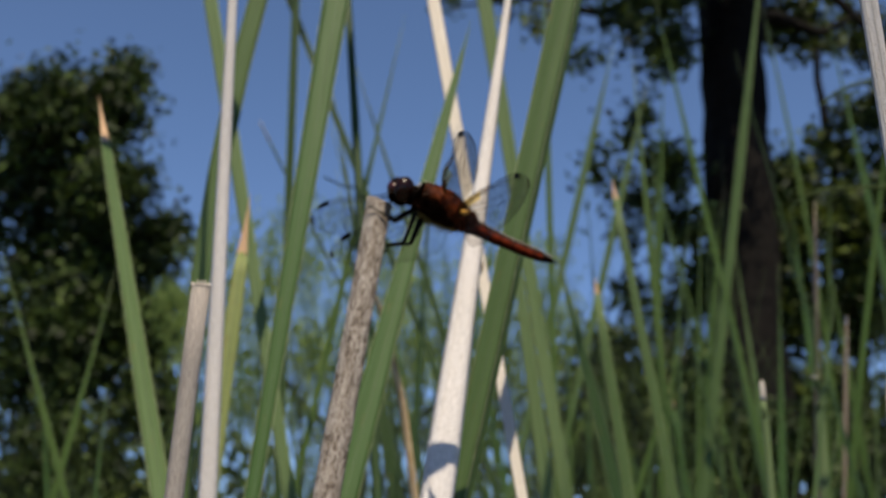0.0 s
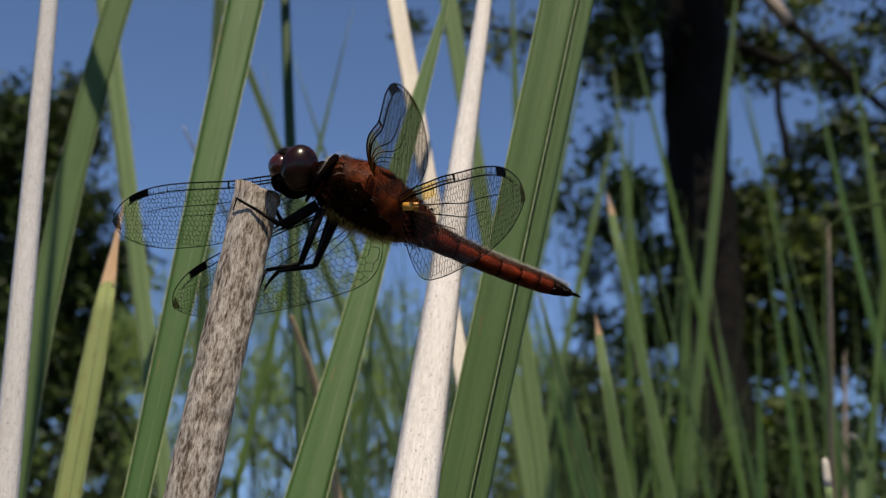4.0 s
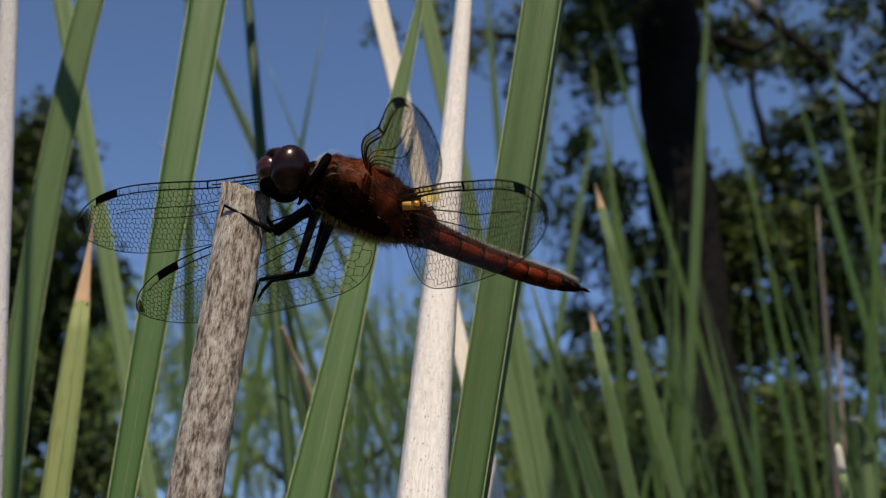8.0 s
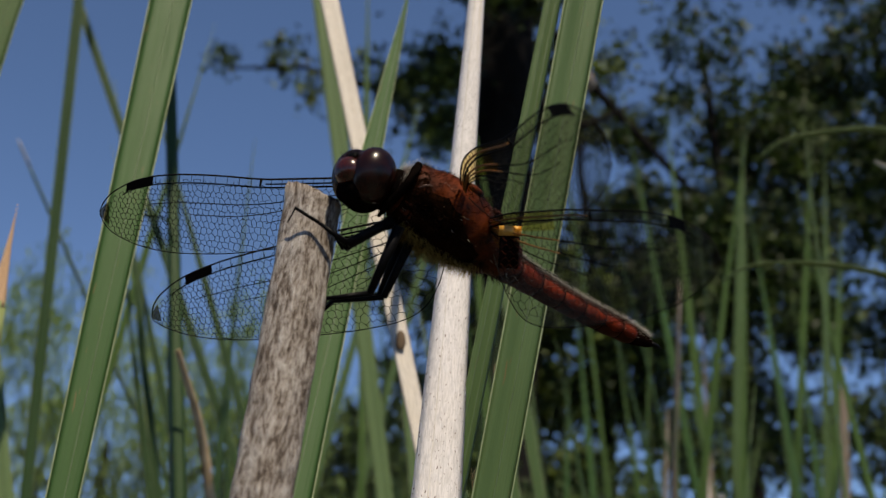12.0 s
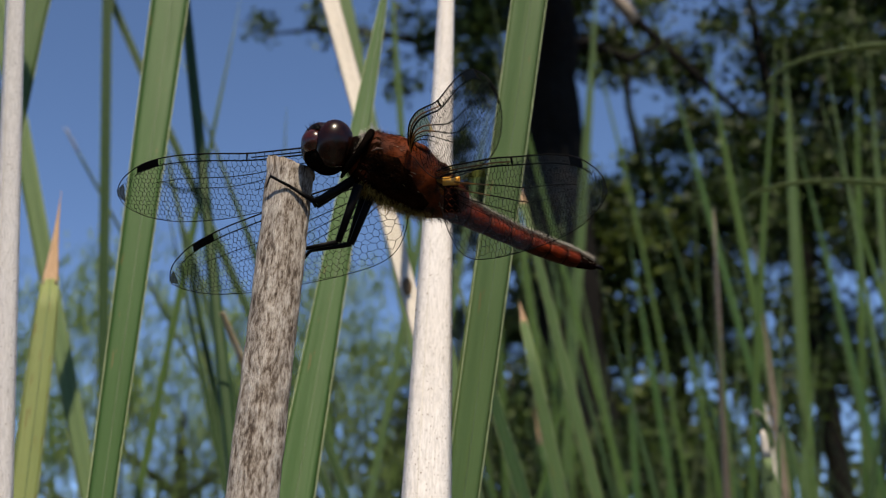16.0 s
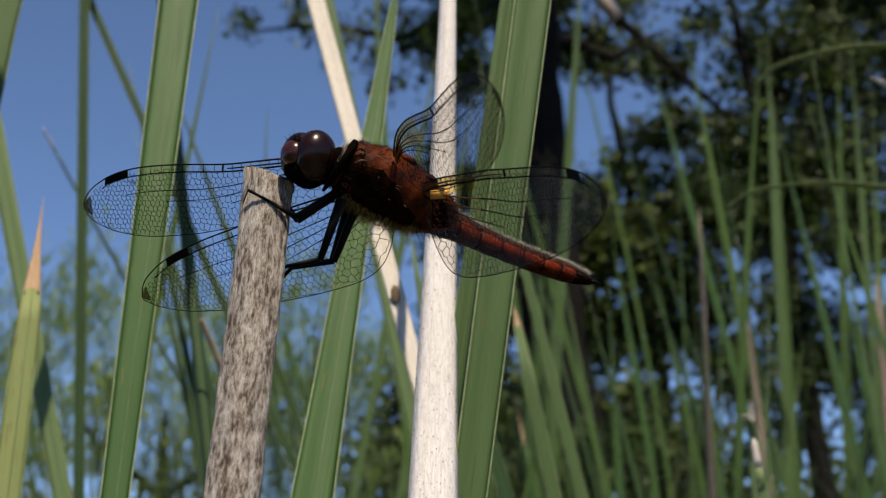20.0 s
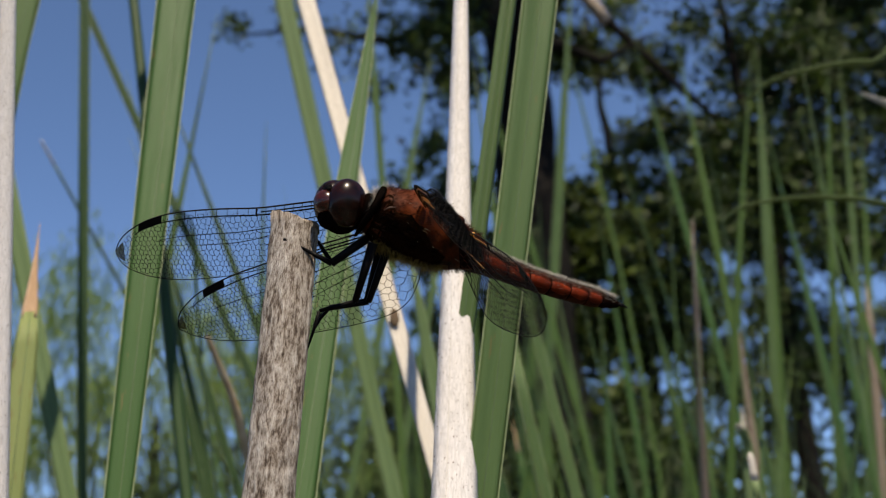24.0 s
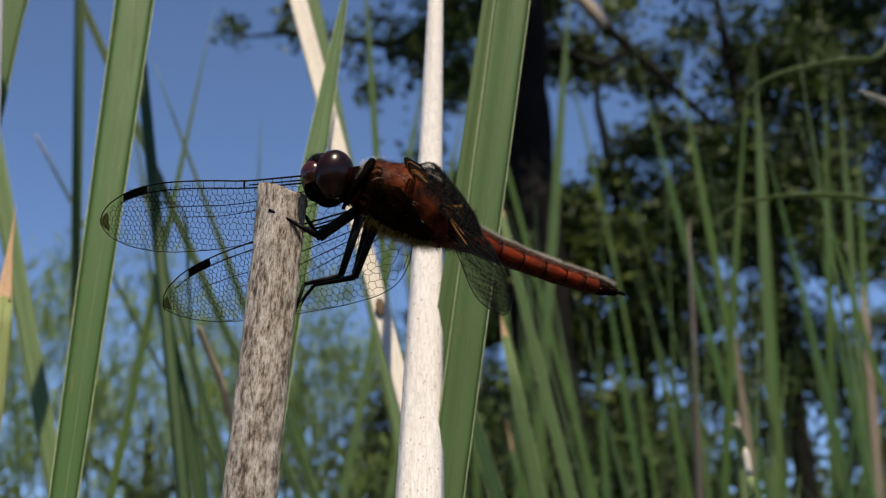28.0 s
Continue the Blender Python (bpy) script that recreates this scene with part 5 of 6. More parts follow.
        if 0 < k < 8:
            # an orange-red patch low on each flank, narrowing backward
            for sd in (1, -1):
                grid, nq = [], 7
                for i in range(nq):
                    q = 0.02 + 0.94 * i / (nq - 1)
                    s = s0 + e * q
                    r = smooth_steps(prof, s) * (1.0 + 0.03 * math.sin(math.pi * min(1.0, q * 0.96 + 0.02)) ** 0.7)
                    c = a0 + ax * (s * length) - up * (0.55 * math.sin(math.pi * s))
                    lo, hi = -0.28 - 0.28 * math.sin(math.pi * q) + 0.1 * noise.noise(Vector((k * 3.1, q * 4, 0))), 0.48 + 0.16 * math.sin(math.pi * q) - 0.2 * q
                    row = []
                    for m in range(5):
                        a = lo + (hi - lo) * m / 4
                        row.append(c + side * (sd * r * math.cos(a) * (1 - 0.22 * max(0, math.sin(a)))) + up * (r * math.sin(a) * (0.98 if a > 0 else 0.92)))
                    for m in range(4, -1, -1):
                        row.append(c + (row[m] - c) * 0.9)
                    grid.append(row)
                put("side_patch", sweep(grid), ABDOMEN_PATCH, "orange-red patch on the flank")
            top = []
            for q in (0.05, 0.5, 0.95):
                r = smooth_steps(prof, s0 + e * q)
                c = a0 + ax * ((s0 + e * q) * length) - up * (0.55 * math.sin(math.pi * (s0 + e * q)))
                top.append([c + up * (r * 1.0) + side * 0.34, c + up * (r * 1.06), c + up * (r * 1.0) - side * 0.34, c + up * (r * 0.9)])
            put("dorsal_keel", sweep(top), ABDOMEN_TOP, "pale ridge along the back")
    for s in (1, -1):
        p = a0 + ax * (length * 0.985) + side * 0.28 * s
        put("cercus", tube([p, p + ax * 1.0 + side * 0.1 * s + up * 0.1, p + ax * 1.9 + side * 0.05 * s], [0.28, 0.25, 0.06], 7), DARK_CUTICLE, "black tail appendage")

    # legs: femur, shin and foot on the stick
    def leg(nm, pts, radii, lab=""):
        hip = put(nm, tube(pts[:2], radii[:2], 8), DARK_CUTICLE, lab)
        put("shin", tube(pts[1:3], (radii[1] * 0.8, radii[2]), 7), DARK_CUTICLE, "", hip)
        put("foot", tube(pts[2:], [radii[2]] * (len(pts) - 3) + [0.07], 6), DARK_CUTICLE, "", hip)
        spikes = []
        a, b = Vector(pts[1]), Vector(pts[2])
        for k in range(7):
            p = a.lerp(b, (k + 0.7) / 8)
            spikes.append(tube([p, p + Vector((0.25, -0.35, -0.55 if k % 2 else 0.45))], [0.05, 0.015], 4))
        put("spines", merge(*spikes), DARK_CUTICLE, "", hip)

    leg("front_leg", [(-11.4, -2.3, 5.2), (-15.9, -3.7, 2.3), (-19.0, -4.3, 4.2), (-21.6, -4.2, 5.6), (-22.3, -3.6, 4.1)], [0.62, 0.50, 0.20, 0.16, 0.1])
    leg("front_leg", [(-12.0, 0.4, 5.0), (-16.3, 0.3, 2.0), (-18.4, 2.0, 5.0), (-20.0, 3.0, 6.2), (-22.6, 2.2, 5.4)], [0.6, 0.45, 0.22, 0.18, 0.1])
    leg("middle_leg", [(-10.6, -2.9, 4.6), (-13.2, -3.2, -2.7), (-17.7, -3.6, -3.6), (-18.5, -4.0, -6.0), (-19.7, -4.0, -9.2)], [0.66, 0.42, 0.24, 0.18, 0.09], "black spiny leg braced against the stick")
    leg("middle_leg", [(-10.0, 0.8, 4.2), (-12.1, 0.2, -2.9), (-17.0, 1.0, -3.6), (-18.3, 1.6, -4.8), (-19.4, 1.8, -6.0)], [0.6, 0.4, 0.22, 0.18, 0.09])
    leg("hind_leg", [(-9.0, -0.6, 3.8), (-11.7, -1.6, -3.0), (-17.0, -0.4, -3.8), (-18.2, 0.2, -5.0), (-19.0, 0.4, -6.4)], [0.6, 0.4, 0.22, 0.18, 0.09])

    # hair on the thorax and under it
    rng = random.Random(8)
    dark, black, pale = [], [], []
    for i in range(4600):
        s, a = rng.uniform(0.08, 0.93), rng.uniform(0, 2 * math.pi)
        p = skin(s, a, 0.99)
        nrm = (p - along(s)[0]).normalized()
        dr = nrm * 0.8 + ax * 0.8 + Vector((rng.uniform(-1, 1), rng.uniform(-1, 1), rng.uniform(-1, 1))) * 0.45
        ln = rng.uniform(0.25, 0.8)
        bag = pale if rng.random() < 0.02 else black if math.sin(a) < 0.25 - 1.1 * max(0, s - 0.42) or s < 0.2 else dark
        bag.append(tube([p, p + dr * ln * 0.6, p + dr * ln + Vector((0, 0, -0.1))], [0.020, 0.014, 0.005], 3))
    put("thorax_hair", merge(*dark), HAIR, "short brown hair")
    # darker than the upper hair: the flank's shade is in its colour
    put("shaded_flank_hair", merge(*black), HAIR_BLACK_SHADED, "short blackish hair on the lower flank, shade in its colour")
    olive = []
    for i in range(1300):
        s, a = rng.uniform(0.25, 0.72), rng.uniform(4.1, 5.3)
        p = skin(s, a, 0.99)
        dr = (p - along(s)[0]).normalized() + Vector((rng.uniform(-1, 1), rng.uniform(-1, 1), rng.uniform(-1, 1))) * 0.4
        ln = rng.uniform(0.4, 1.2)
        olive.append(tube([p, p + dr * ln * 0.6, p + dr * ln + ax * 0.3], [0.018, 0.013, 0.005], 3))
    put("under_hair", merge(*olive), HAIR_OLIVE_BACKLIT, "olive-yellow fringe of hair below, backlight put in its colour")
    for i in range(800):
        a = rng.uniform(-0.3, 2.6)
        p = skin(rng.uniform(0.10, 0.32) if a > 1.0 else rng.uniform(0.10, 0.16), a, 1.0)
        dr = (p - along(0.15)[0]).normalized() * 0.7 + Vector((-0.3, -0.1, 0.2)) + Vector((rng.uniform(-1, 1), rng.uniform(-1, 1), rng.uniform(-1, 1))) * 0.4
        pale.append(tube([p, p + dr * rng.uniform(0.35, 0.9)], [0.013, 0.004], 3))
    put("pale_hair", merge(*pale), HAIR_PALE, "fine pale hair behind the head")
    fuzz = []
    for i in range(2600):
        s = rng.uniform(0.12, 0.97)
        r = smooth_steps(prof, s)
        c = a0 + ax * (s * length) - up * (0.55 * math.sin(math.pi * s))
        a = rng.gauss(1.45, 0.5)
        nrm = side * math.cos(a) + up * math.sin(a)
        p = c + nrm * r * 0.95
        fuzz.append(tube([p, p + (nrm + ax * rng.uniform(0, 0.9)) * rng.uniform(0.25, 0.7)], [0.017, 0.005], 3))
    put("abdomen_hair", merge(*fuzz), HAIR_PALE, "silvery fuzz along the back")

    wings = {}
    wings["LF"] = wing("forewing", 36.5, FORE_LEAD_NEAR, FORE_TRAIL, (29.6, 33.0), d, "clear wing raised towards the lens", False, True, 1)
    wings["LH"] = wing("hindwing", 34.0, HIND_LEAD, HIND_TRAIL, (28.0, 29.9), d, "clear broad wing with an amber base", True, True, 2)
    wings["RF"] = wing("forewing", 36.5, FORE_LEAD, FORE_TRAIL, (30.3, 33.3), d, "clear netted wing swept forward past the stick", False, False, 3)
    wings["RH"] = wing("hindwing", 33.5, HIND_LEAD, HIND_TRAIL, (26.0, 29.0), d, "clear netted wing swept forward behind the stick", True, False, 4)
    return d, wings


insect, wings = dragonfly()


def rows_of(rows, trim=0.0):
    full = [(0.0, *rows[0][1:])] + [r for r in rows if r[0] > 0]
    return [(t, pose(*p) @ pose(0, 0, 0, 0, 0, trim)) for t, *p in full]


def motions():
    walk(insect, rows_of([
        (0, -0.00541, -0.07049, 1.06380, 18.16, 4.40, -5.19),
        (0.5, -0.00502, -0.07109, 1.06366, 18.85, 4.20, -10.25),
        (1, -0.00526, -0.07139, 1.06353, 19.18, 4.07, -11.57),
        (1.5, -0.00544, -0.07250, 1.06343, 16.81, 4.74, -13.30),
        (2, -0.00548, -0.07268, 1.06349, 16.82, 5.26, -13.99),
        (3, -0.00525, -0.07126, 1.06398, 17.75, 3.75, -8.85),
        (6, -0.00567, -0.07085, 1.06378, 16.95, 3.81, -6.23),
        (7, -0.00610, -0.07174, 1.06403, 15.98, 5.43, -8.84),
        (8, -0.00535, -0.06996, 1.06377, 18.58, 3.33, -5.69),
        (9, -0.00524, -0.07009, 1.06377, 18.21, 2.83, -5.07),
        (10, -0.00508, -0.07014, 1.06377, 18.16, 2.63, -4.10),
        (10.8, -0.00521, -0.06999, 1.06370, 17.98, 2.60, -5.32),
        (11.2, -0.00521, -0.07108, 1.06338, 17.70, 1.76, -3.79),
        (11.6, -0.00528, -0.07097, 1.06351, 17.71, 2.40, -4.89),
        (12, -0.00540, -0.07107, 1.06346, 17.62, 2.68, -4.95),
        (14.5, -0.00584, -0.07078, 1.06353, 16.93, 3.35, -6.60),
        (15, -0.00575, -0.07063, 1.06366, 17.52, 3.08, -6.22),
        (16, -0.00583, -0.07085, 1.06364, 18.31, 3.77, -6.53),
        (17, -0.00582, -0.07057, 1.06366, 18.03, 4.00, -7.43),
        (18, -0.00595, -0.07094, 1.06362, 16.76, 3.83, -7.13),
        (19, -0.00585, -0.07084, 1.06353, 17.89, 3.93, -7.39),
        (20, -0.00571, -0.07073, 1.06360, 18.42, 3.64, -6.83),
        (21, -0.00567, -0.07127, 1.06343, 18.05, 3.55, -6.14),
        (21.5, -0.00567, -0.07127, 1.06343, 18.05, 3.55, -6.14),
        (23.5, -0.00450, -0.07127, 1.06360, 21.23, 2.96, -10.45),
        (24, -0.00450, -0.07127, 1.06360, 21.23, 2.96, -10.45),
        (25, -0.00477, -0.07212, 1.06310, 18.00, 4.04, -13.21),
        (26, -0.00474, -0.07221, 1.06298, 16.90, 3.94, -12.45),
        (28, -0.00480, -0.07229, 1.06306, 17.54, 3.77, -12.45),
    ]))
    walk(wings["LF"], rows_of([
        (0, -0.0043, -0.0022, 0.0096, 119.0, -23.3, -76.8),
        (0.5, -0.0043, -0.0022, 0.0096, 118.3, -17.2, -75.7),
        (1, -0.0043, -0.0022, 0.0096, 117.9, -16.3, -73.4),
        (1.5, -0.0043, -0.0022, 0.0096, 119.3, -13.9, -71.1),
        (2, -0.0043, -0.0022, 0.0096, 118.8, -14.0, -69.1),
        (3, -0.0043, -0.0022, 0.0096, 118.9, -14.1, -74.0),
        (6, -0.0043, -0.0022, 0.0096, 119.5, -12.6, -76.9),
        (7, -0.0043, -0.0022, 0.0096, 123.9, -12.2, -74.2),
        (8, -0.0043, -0.0022, 0.0096, 121.3, -9.5, -75.9),
        (9, -0.0043, -0.0022, 0.0096, 122.8, -7.6, -77.0),
        (10, -0.0043, -0.0022, 0.0096, 118.9, -7.5, -78.3),
        (10.8, -0.0043, -0.0022, 0.0096, 119.3, -6.9, -77.9),
        (11.2, -0.0043, -0.0022, 0.0096, 121.0, -6.9, -80.9),
        (11.6, -0.0043, -0.0022, 0.0096, 121.8, -7.6, -79.6),
        (12, -0.0043, -0.0022, 0.0096, 123.2, -7.7, -81.4),
        (14.5, -0.0043, -0.0022, 0.0096, 122.5, -9.2, -76.3),
        (15, -0.0043, -0.0022, 0.0096, 114.2, -9.5, -77.4),
        (16, -0.0043, -0.0022, 0.0096, 111.3, -10.1, -76.7),
        (17, -0.0043, -0.0022, 0.0096, 110.5, -10.9, -75.2),
        (18, -0.0043, -0.0022, 0.0096, 111.0, -9.4, -75.9),
        (19, -0.0043, -0.0022, 0.0096, 110.5, -10.8, -75.2),
        (20, -0.0043, -0.0022, 0.0096, 110.5, -11.3, -74.9),
        (21, -0.0043, -0.0022, 0.0096, 112.5, -10.0, -78.1),
        (21.5, -0.0043, -0.0022, 0.0096, 112.5, -10.0, -78.1),
        (23.5, -0.0043, -0.0022, 0.0096, 122.5, -3.2, -83.8),
        (24, -0.0043, -0.0022, 0.0096, 122.5, -3.2, -83.8),
        (25, -0.0043, -0.0022, 0.0096, 122.6, 0.2, -79.7),
        (26, -0.0043, -0.0022, 0.0096, 122.7, 3.9, -81.2),
        (28, -0.0043, -0.0022, 0.0096, 123.2, 2.1, -79.8),
    ]))
    walk(wings["LH"], rows_of([
        (0, -0.0008, -0.0006, 0.0064, 91.4, -16.1, -57.0),
        (0.5, -0.0008, -0.0006, 0.0064, 93.0, -7.8, -57.6),
        (1, -0.0008, -0.0006, 0.0064, 92.9, -7.1, -56.0),
        (1.5, -0.0008, -0.0006, 0.0064, 95.0, -5.5, -53.5),
        (2, -0.0008, -0.0006, 0.0064, 94.5, -5.6, -52.0),
        (3, -0.0008, -0.0006, 0.0064, 94.2, -6.6, -56.4),
        (6, -0.0008, -0.0006, 0.0064, 95.2, -5.1, -59.4),
        (7, -0.0008, -0.0006, 0.0064, 95.8, -4.6, -55.4),
        (8, -0.0008, -0.0006, 0.0064, 94.3, -1.1, -57.4),
        (9, -0.0008, -0.0006, 0.0064, 96.3, 0.5, -57.5),
        (10, -0.0008, -0.0006, 0.0064, 96.5, 0.5, -58.4),
        (10.8, -0.0008, -0.0006, 0.0064, 97.1, 1.3, -59.5),
        (11.2, -0.0008, -0.0006, 0.0064, 99.0, 0.8, -62.2),
        (11.6, -0.0008, -0.0006, 0.0064, 100.2, 0.5, -61.0),
        (12, -0.0008, -0.0006, 0.0064, 101.7, 0.2, -62.0),
        (14.5, -0.0008, -0.0006, 0.0064, 101.1, -0.4, -57.8),
        (15, -0.0008, -0.0006, 0.0064, 98.5, -0.2, -59.4),
        (16, -0.0008, -0.0006, 0.0064, 95.8, -1.4, -58.2),
        (17, -0.0008, -0.0006, 0.0064, 95.3, -1.7, -57.4),
        (18, -0.0008, -0.0006, 0.0064, 96.5, -0.2, -58.6),
        (19, -0.0008, -0.0006, 0.0064, 95.8, -0.6, -59.1),
        (20, -0.0008, -0.0006, 0.0064, 95.2, -1.8, -58.0),
        (21, -0.0008, -0.0006, 0.0064, 96.0, -1.4, -60.0),
        (21.5, -0.0008, -0.0006, 0.0064, 96.0, -1.4, -60.0),
        (23.5, -0.0008, -0.0006, 0.0064, 105.3, 6.2, -73.6),
        (24, -0.0008, -0.0006, 0.0064, 105.3, 6.2, -73.6),
        (25, -0.0008, -0.0006, 0.0064, 106.0, 10.6, -73.6),
        (26, -0.0008, -0.0006, 0.0064, 105.6, 10.3, -76.2),
        (28, -0.0008, -0.0006, 0.0064, 106.3, 10.6, -75.9),
    ]))
    walk(wings["RF"], rows_of([
        (0, -0.0080, 0.0046, 0.0104, 80.6, 9.4, 159.5),
        (0.5, -0.0080, 0.0046, 0.0104, 81.7, 6.7, 166.4),
        (1, -0.0080, 0.0046, 0.0104, 82.1, 6.1, 168.6),
        (1.5, -0.0080, 0.0046, 0.0104, 79.7, 5.8, 171.8),
        (2, -0.0080, 0.0046, 0.0104, 78.4, 6.8, 176.4),
        (3, -0.0080, 0.0046, 0.0104, 77.5, 7.5, 175.6),
        (6, -0.0080, 0.0046, 0.0104, 75.8, 7.6, 174.4),
        (7, -0.0080, 0.0046, 0.0104, 74.3, 8.0, -178.9),
        (8, -0.0080, 0.0046, 0.0104, 76.7, 5.6, 179.7),
        (9, -0.0080, 0.0046, 0.0104, 76.3, 5.3, 179.3),
        (10, -0.0080, 0.0046, 0.0104, 75.2, 5.3, 179.1),
        (10.8, -0.0080, 0.0046, 0.0104, 75.0, 4.4, 178.7),
        (11.2, -0.0080, 0.0046, 0.0104, 74.3, 4.1, 175.2),
        (11.6, -0.0080, 0.0046, 0.0104, 73.4, 4.7, 176.6),
        (12, -0.0080, 0.0046, 0.0104, 72.8, 5.0, 176.1),
        (14.5, -0.0080, 0.0046, 0.0104, 74.0, 4.5, 176.3),
        (15, -0.0080, 0.0046, 0.0104, 74.8, 4.5, 176.8),
        (16, -0.0080, 0.0046, 0.0104, 76.3, 5.4, 176.9),
        (17, -0.0080, 0.0046, 0.0104, 75.6, 4.9, 178.7),
        (18, -0.0080, 0.0046, 0.0104, 74.6, 4.7, 177.5),
        (19, -0.0080, 0.0046, 0.0104, 75.8, 4.8, 177.9),
        (20, -0.0080, 0.0046, 0.0104, 76.2, 5.2, 178.6),
        (21, -0.0080, 0.0046, 0.0104, 76.1, 5.5, 178.1),
        (21.5, -0.0080, 0.0046, 0.0104, 76.1, 5.5, 178.1),
        (23.5, -0.0080, 0.0046, 0.0104, 77.7, 4.3, -168.8),
        (24, -0.0080, 0.0046, 0.0104, 77.7, 4.3, -168.8),
        (25, -0.0080, 0.0046, 0.0104, 75.5, 4.5, -166.8),
        (26, -0.0080, 0.0046, 0.0104, 74.1, 4.4, -167.4),
        (28, -0.0080, 0.0046, 0.0104, 74.4, 4.0, -168.5),
    ], 2.2))
    walk(wings["RH"], rows_of([
        (0, -0.0058, 0.0044, 0.0070, 76.6, 19.4, 163.5),
        (0.5, -0.0058, 0.0044, 0.0070, 78.1, 22.9, 162.5),
        (1, -0.0058, 0.0044, 0.0070, 77.7, 27.0, 171.6),
        (1.5, -0.0058, 0.0044, 0.0070, 76.5, 22.9, 165.9),
        (2, -0.0058, 0.0044, 0.0070, 75.6, 23.0, 168.9),
        (3, -0.0058, 0.0044, 0.0070, 75.0, 23.0, 171.5),
        (6, -0.0058, 0.0044, 0.0070, 73.3, 22.3, 172.4),
        (7, -0.0058, 0.0044, 0.0070, 72.3, 22.5, -179.0),
        (8, -0.0058, 0.0044, 0.0070, 75.3, 19.2, 179.6),
        (9, -0.0058, 0.0044, 0.0070, 75.0, 18.8, -179.1),
        (10, -0.0058, 0.0044, 0.0070, 73.8, 19.4, -176.9),
        (10.8, -0.0058, 0.0044, 0.0070, 73.7, 18.8, -175.3),
        (11.2, -0.0058, 0.0044, 0.0070, 73.6, 18.8, -176.4),
        (11.6, -0.0058, 0.0044, 0.0070, 73.5, 18.3, -174.9),
        (12, -0.0058, 0.0044, 0.0070, 73.3, 18.4, -175.8),
        (14.5, -0.0058, 0.0044, 0.0070, 73.6, 18.6, -178.2),
        (15, -0.0058, 0.0044, 0.0070, 74.2, 19.2, -177.5),
        (16, -0.0058, 0.0044, 0.0070, 75.2, 20.1, -177.3),
        (17, -0.0058, 0.0044, 0.0070, 74.8, 19.5, -176.0),
        (18, -0.0058, 0.0044, 0.0070, 73.6, 19.5, 179.4),
        (19, -0.0058, 0.0044, 0.0070, 74.9, 19.3, -179.1),
        (20, -0.0058, 0.0044, 0.0070, 75.5, 19.3, -178.1),
        (21, -0.0058, 0.0044, 0.0070, 75.5, 18.9, -177.0),
        (21.5, -0.0058, 0.0044, 0.0070, 75.5, 18.9, -177.0),
        (23.5, -0.0058, 0.0044, 0.0070, 78.5, 15.6, -172.8),
        (24, -0.0058, 0.0044, 0.0070, 78.5, 15.6, -172.8),
        (25, -0.0058, 0.0044, 0.0070, 75.9, 16.7, -170.8),
        (26, -0.0058, 0.0044, 0.0070, 74.4, 17.1, -170.2),
        (28, -0.0058, 0.0044, 0.0070, 74.7, 16.7, -171.2),
    ], 1.6))

    for key, rows in SWAY.items():
        o = REEDS[key]
        x, y, z = o.location
        full = [(0.0, rows[0][1])] + [r for r in rows if r[0] > 0]
        if full[-1][0] < 28:
            full.append((28.0, full[-1][1]))
        walk(o, [(t, pose(x, y, z, 0, a, 0)) for t, a in full])


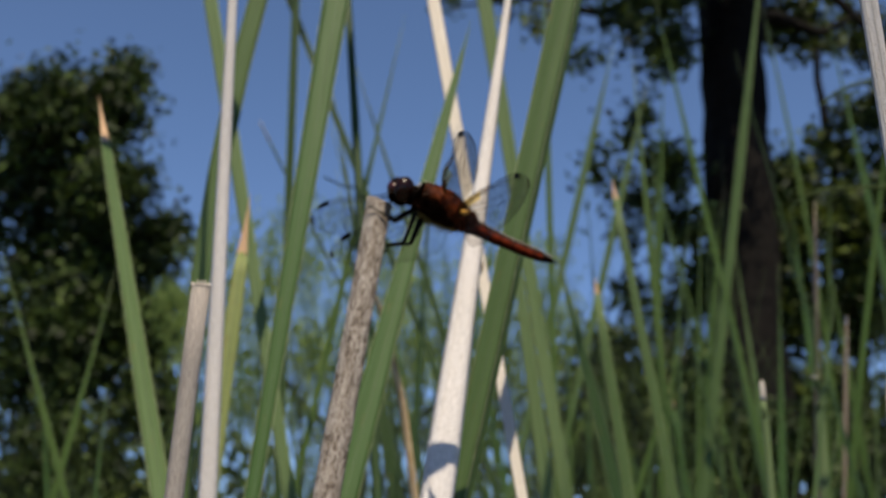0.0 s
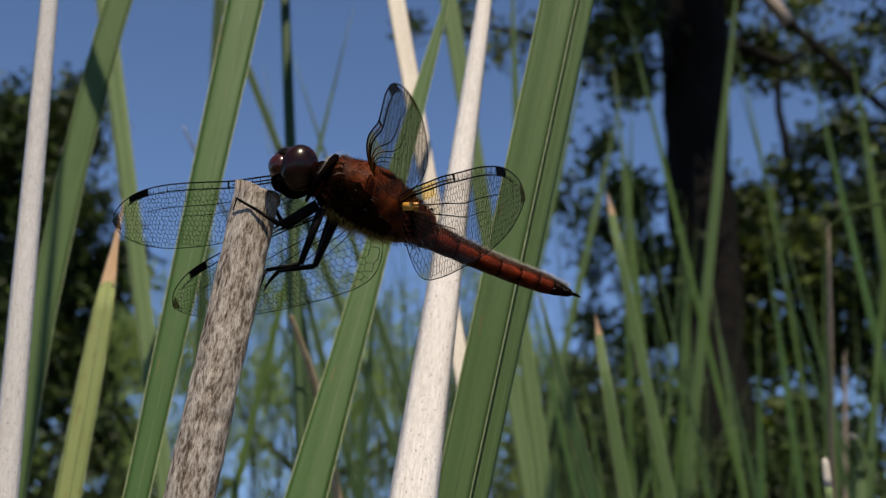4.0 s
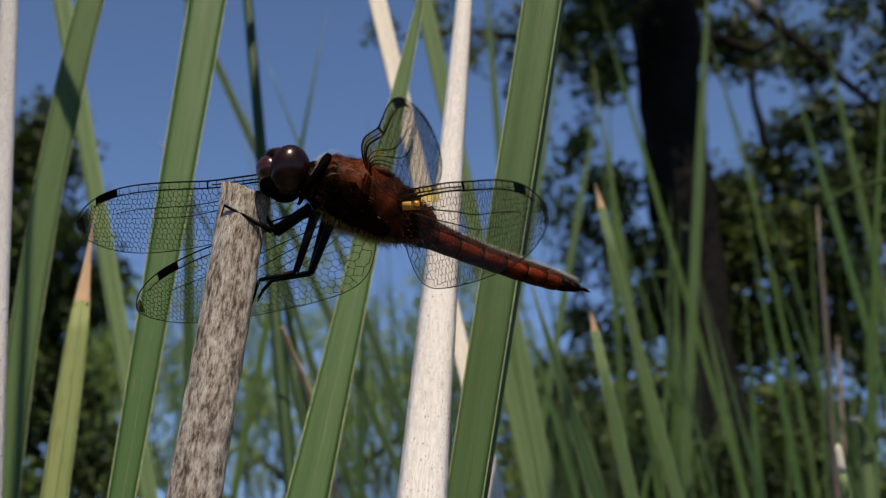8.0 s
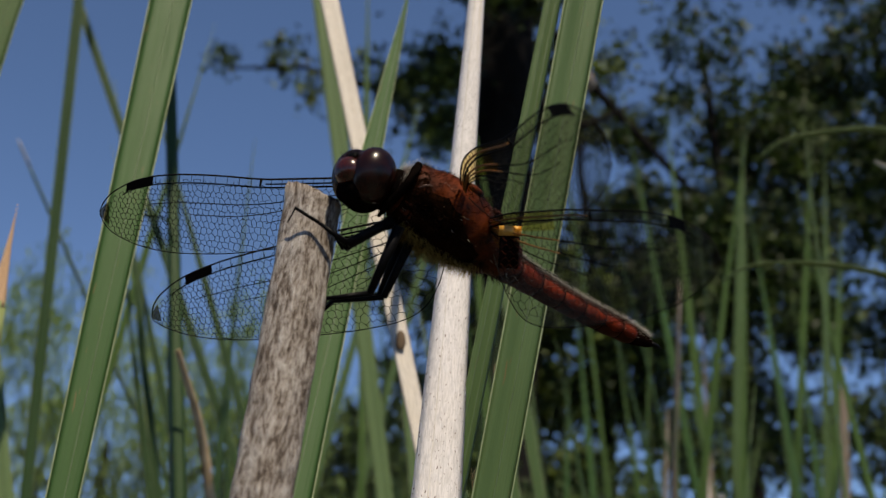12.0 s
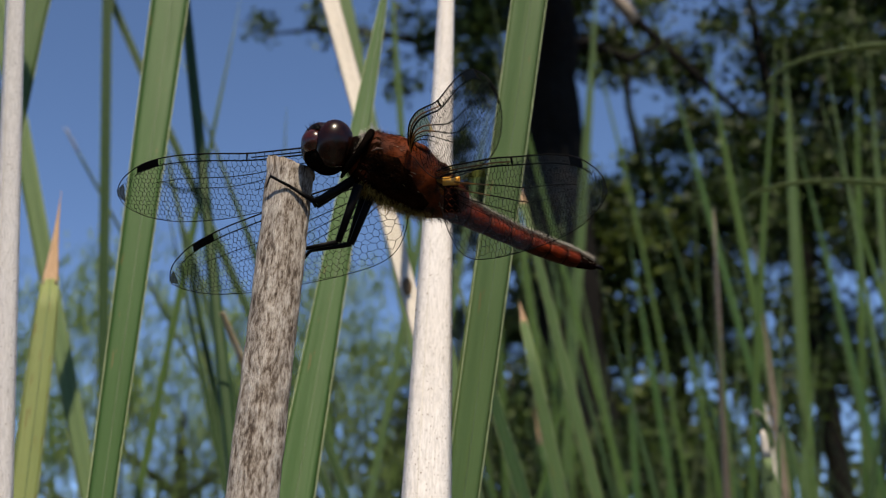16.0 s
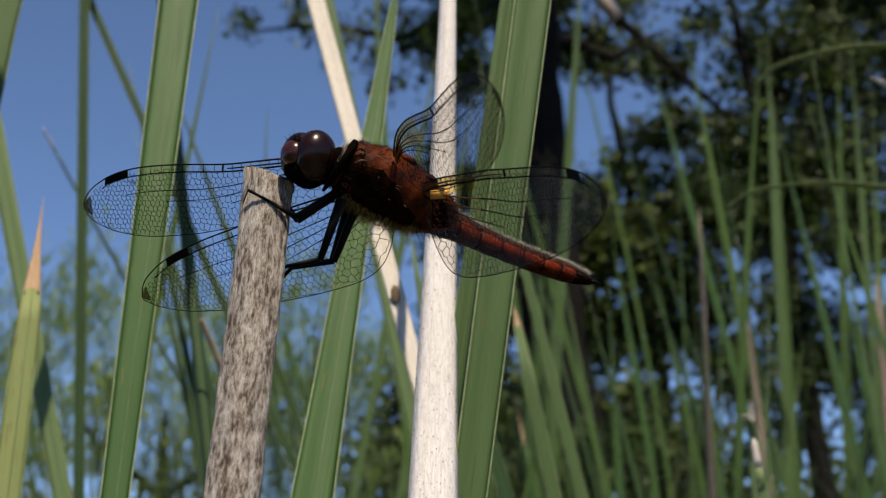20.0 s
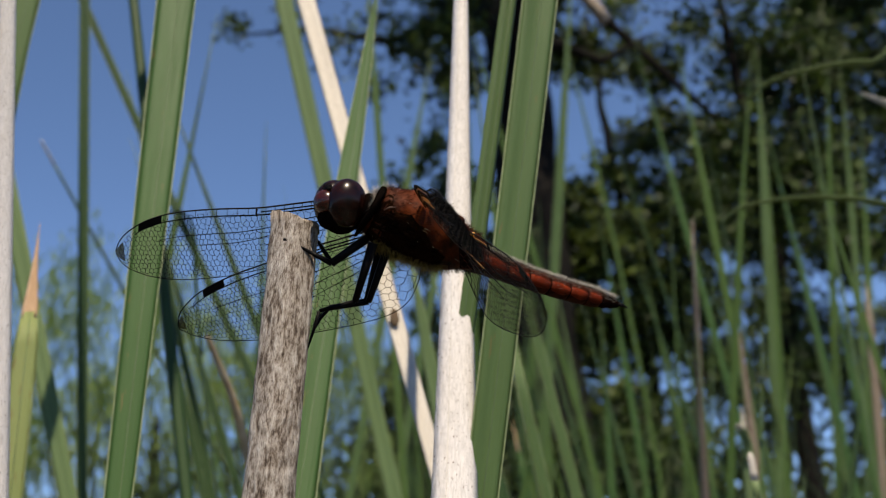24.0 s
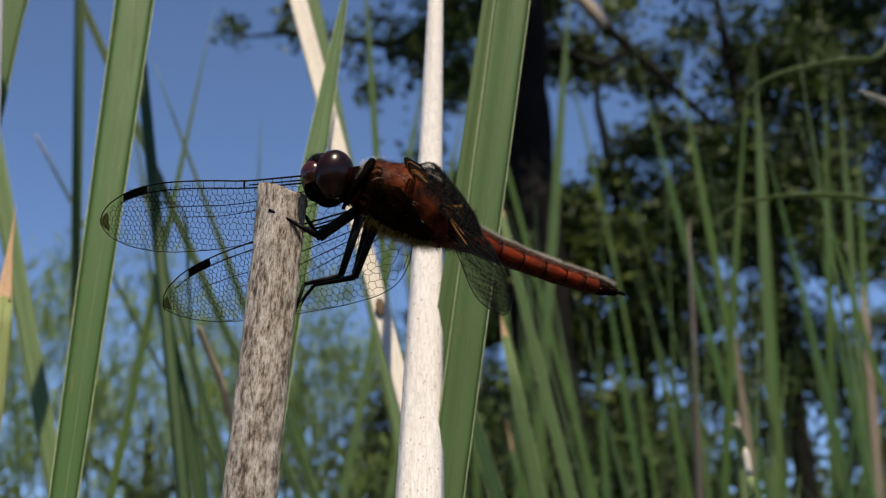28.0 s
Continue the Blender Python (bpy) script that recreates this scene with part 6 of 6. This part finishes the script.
# each reed's lean in the wind, fitted to the camera's view: seconds, degrees
SWAY = {
    "G2b": ((0, 0.05), (3, 0.10), (3.5, 0.20), (5.5, 0.30), (6, 0.42), (7, 0.16), (8, 0.10), (9, 0.05), (10, 0), (11.2, -0.05), (12, -0.22), (14.5, -0.15), (17, -0.10), (20, -0.12), (24, -0.22), (25, -0.10), (26, -0.28), (27, -0.42), (28, -0.32)),
    "W1": ((0, -0.13), (1, -0.11), (2, -0.00), (3, 0.05), (6, -0.01), (7, -0.02), (9, 0.02), (10, 0.02), (11.2, 0.01), (12, 0.00), (12.5, 0.04), (15, -0.05), (16, -0.02), (17, -0.01), (18, -0.01), (19, 0.03), (20, 0.14), (21, -0.06), (24, 0.19), (25, 0.04), (26, -0.12), (27, -0.02), (28, -0.01)),
    "G2": ((1, -0.07), (2, -0.02), (3, 0.04), (6, 0.01), (7, 0.00), (9, 0.03), (10, 0.06), (11.2, 0.03), (12, 0.04), (15, -0.03), (16, -0.02), (17, -0.02), (18, -0.01), (19, 0.02), (20, 0.11), (21, -0.12), (24, 0.08), (25, -0.03), (26, -0.21), (27, -0.11), (28, -0.11)),
    "G3": ((0, -0.32), (1, -0.17), (2, -0.04), (3, -0.02), (6, 0.21), (7, -0.01), (9, 0.01), (10, 0.08), (11.2, 0.09), (12, 0.09), (15, -0.02), (16, -0.01), (17, 0.04), (18, -0.03), (19, 0.08), (20, 0.31), (21, -0.02), (24, -0.02), (25, -0.08), (26, -0.31), (27, -0.32), (28, -0.30)),
    "G4": ((0, -0.17), (1, -0.13), (2, -0.11), (3, 0.11), (6, 0.19), (7, 0.11), (9, -0.01), (10, -0.03), (11.2, -0.00), (12, 0.01), (15, -0.04), (16, -0.07), (17, -0.01), (18, -0.01), (19, 0.07), (20, 0.28), (21, 0.07), (24, 0.08), (25, 0.06), (26, -0.29), (27, -0.29), (28, -0.25)),
    "W5": ((0, 0.00), (1, -0.00), (2, -0.04), (3, 0.03), (6, 0.04), (7, -0.03), (9, 0.01), (10, -0.02), (11.2, 0.03), (15, 0.09)),
    "C6": ((0, -0.06), (1, -0.04), (2, 0.00), (3, 0.07), (6, -0.01), (7, 0.04), (9, 0.09), (10, 0.06), (11.2, 0.09), (12, 0.09), (15, 0.13), (16, 0.01), (17, 0.03), (18, -0.04), (19, -0.01), (20, 0.06), (21, -0.10), (24, -0.04), (25, -0.06), (26, -0.10), (27, -0.08), (28, -0.12)),
    "G8": ((3, 0.14), (6, -0.03), (9, -0.06), (10, -0.03), (11.2, -0.03), (16, 0.04)),
    "Y9": ((1, -0.11), (2, -0.14), (3, 0.01), (6, 0.08), (7, -0.09), (9, -0.01), (10, -0.02), (11.2, 0.02), (15, -0.02), (16, 0.02), (17, 0.02), (19, 0.08), (20, 0.14), (21, 0.02), (24, -0.07), (25, -0.13), (26, -0.26), (28, -0.22)),
    "T12": ((1, -0.06), (3, 0.06), (6, -0.01), (9, -0.00), (17, -0.04), (20, 0.11), (25, -0.01)),
    "T13": ((1, -0.03), (3, 0.02), (6, 0.01), (9, -0.00)),
    "G14": ((0, -0.56), (1, -0.25), (3, 0.02), (6, 0.11), (9, -0.01)),
    "D15": ((2, -0.01), (3, 0.17), (6, 0.02), (7, -0.04), (9, -0.01), (10, -0.02), (11.2, 0.10), (12, 0.10), (15, -0.01), (16, 0.02), (17, 0.08), (18, 0.08), (21, -0.10), (25, -0.54), (26, -0.50), (27, -0.45), (28, -0.39)),
    "G17": ((9, 0.00), (11.2, 0.13), (17, 0.03), (21.5, 0.03), (23.5, -0.78), (24, -0.78), (25, -0.5), (26, -0.15), (28, -0.1)),
}
motions()
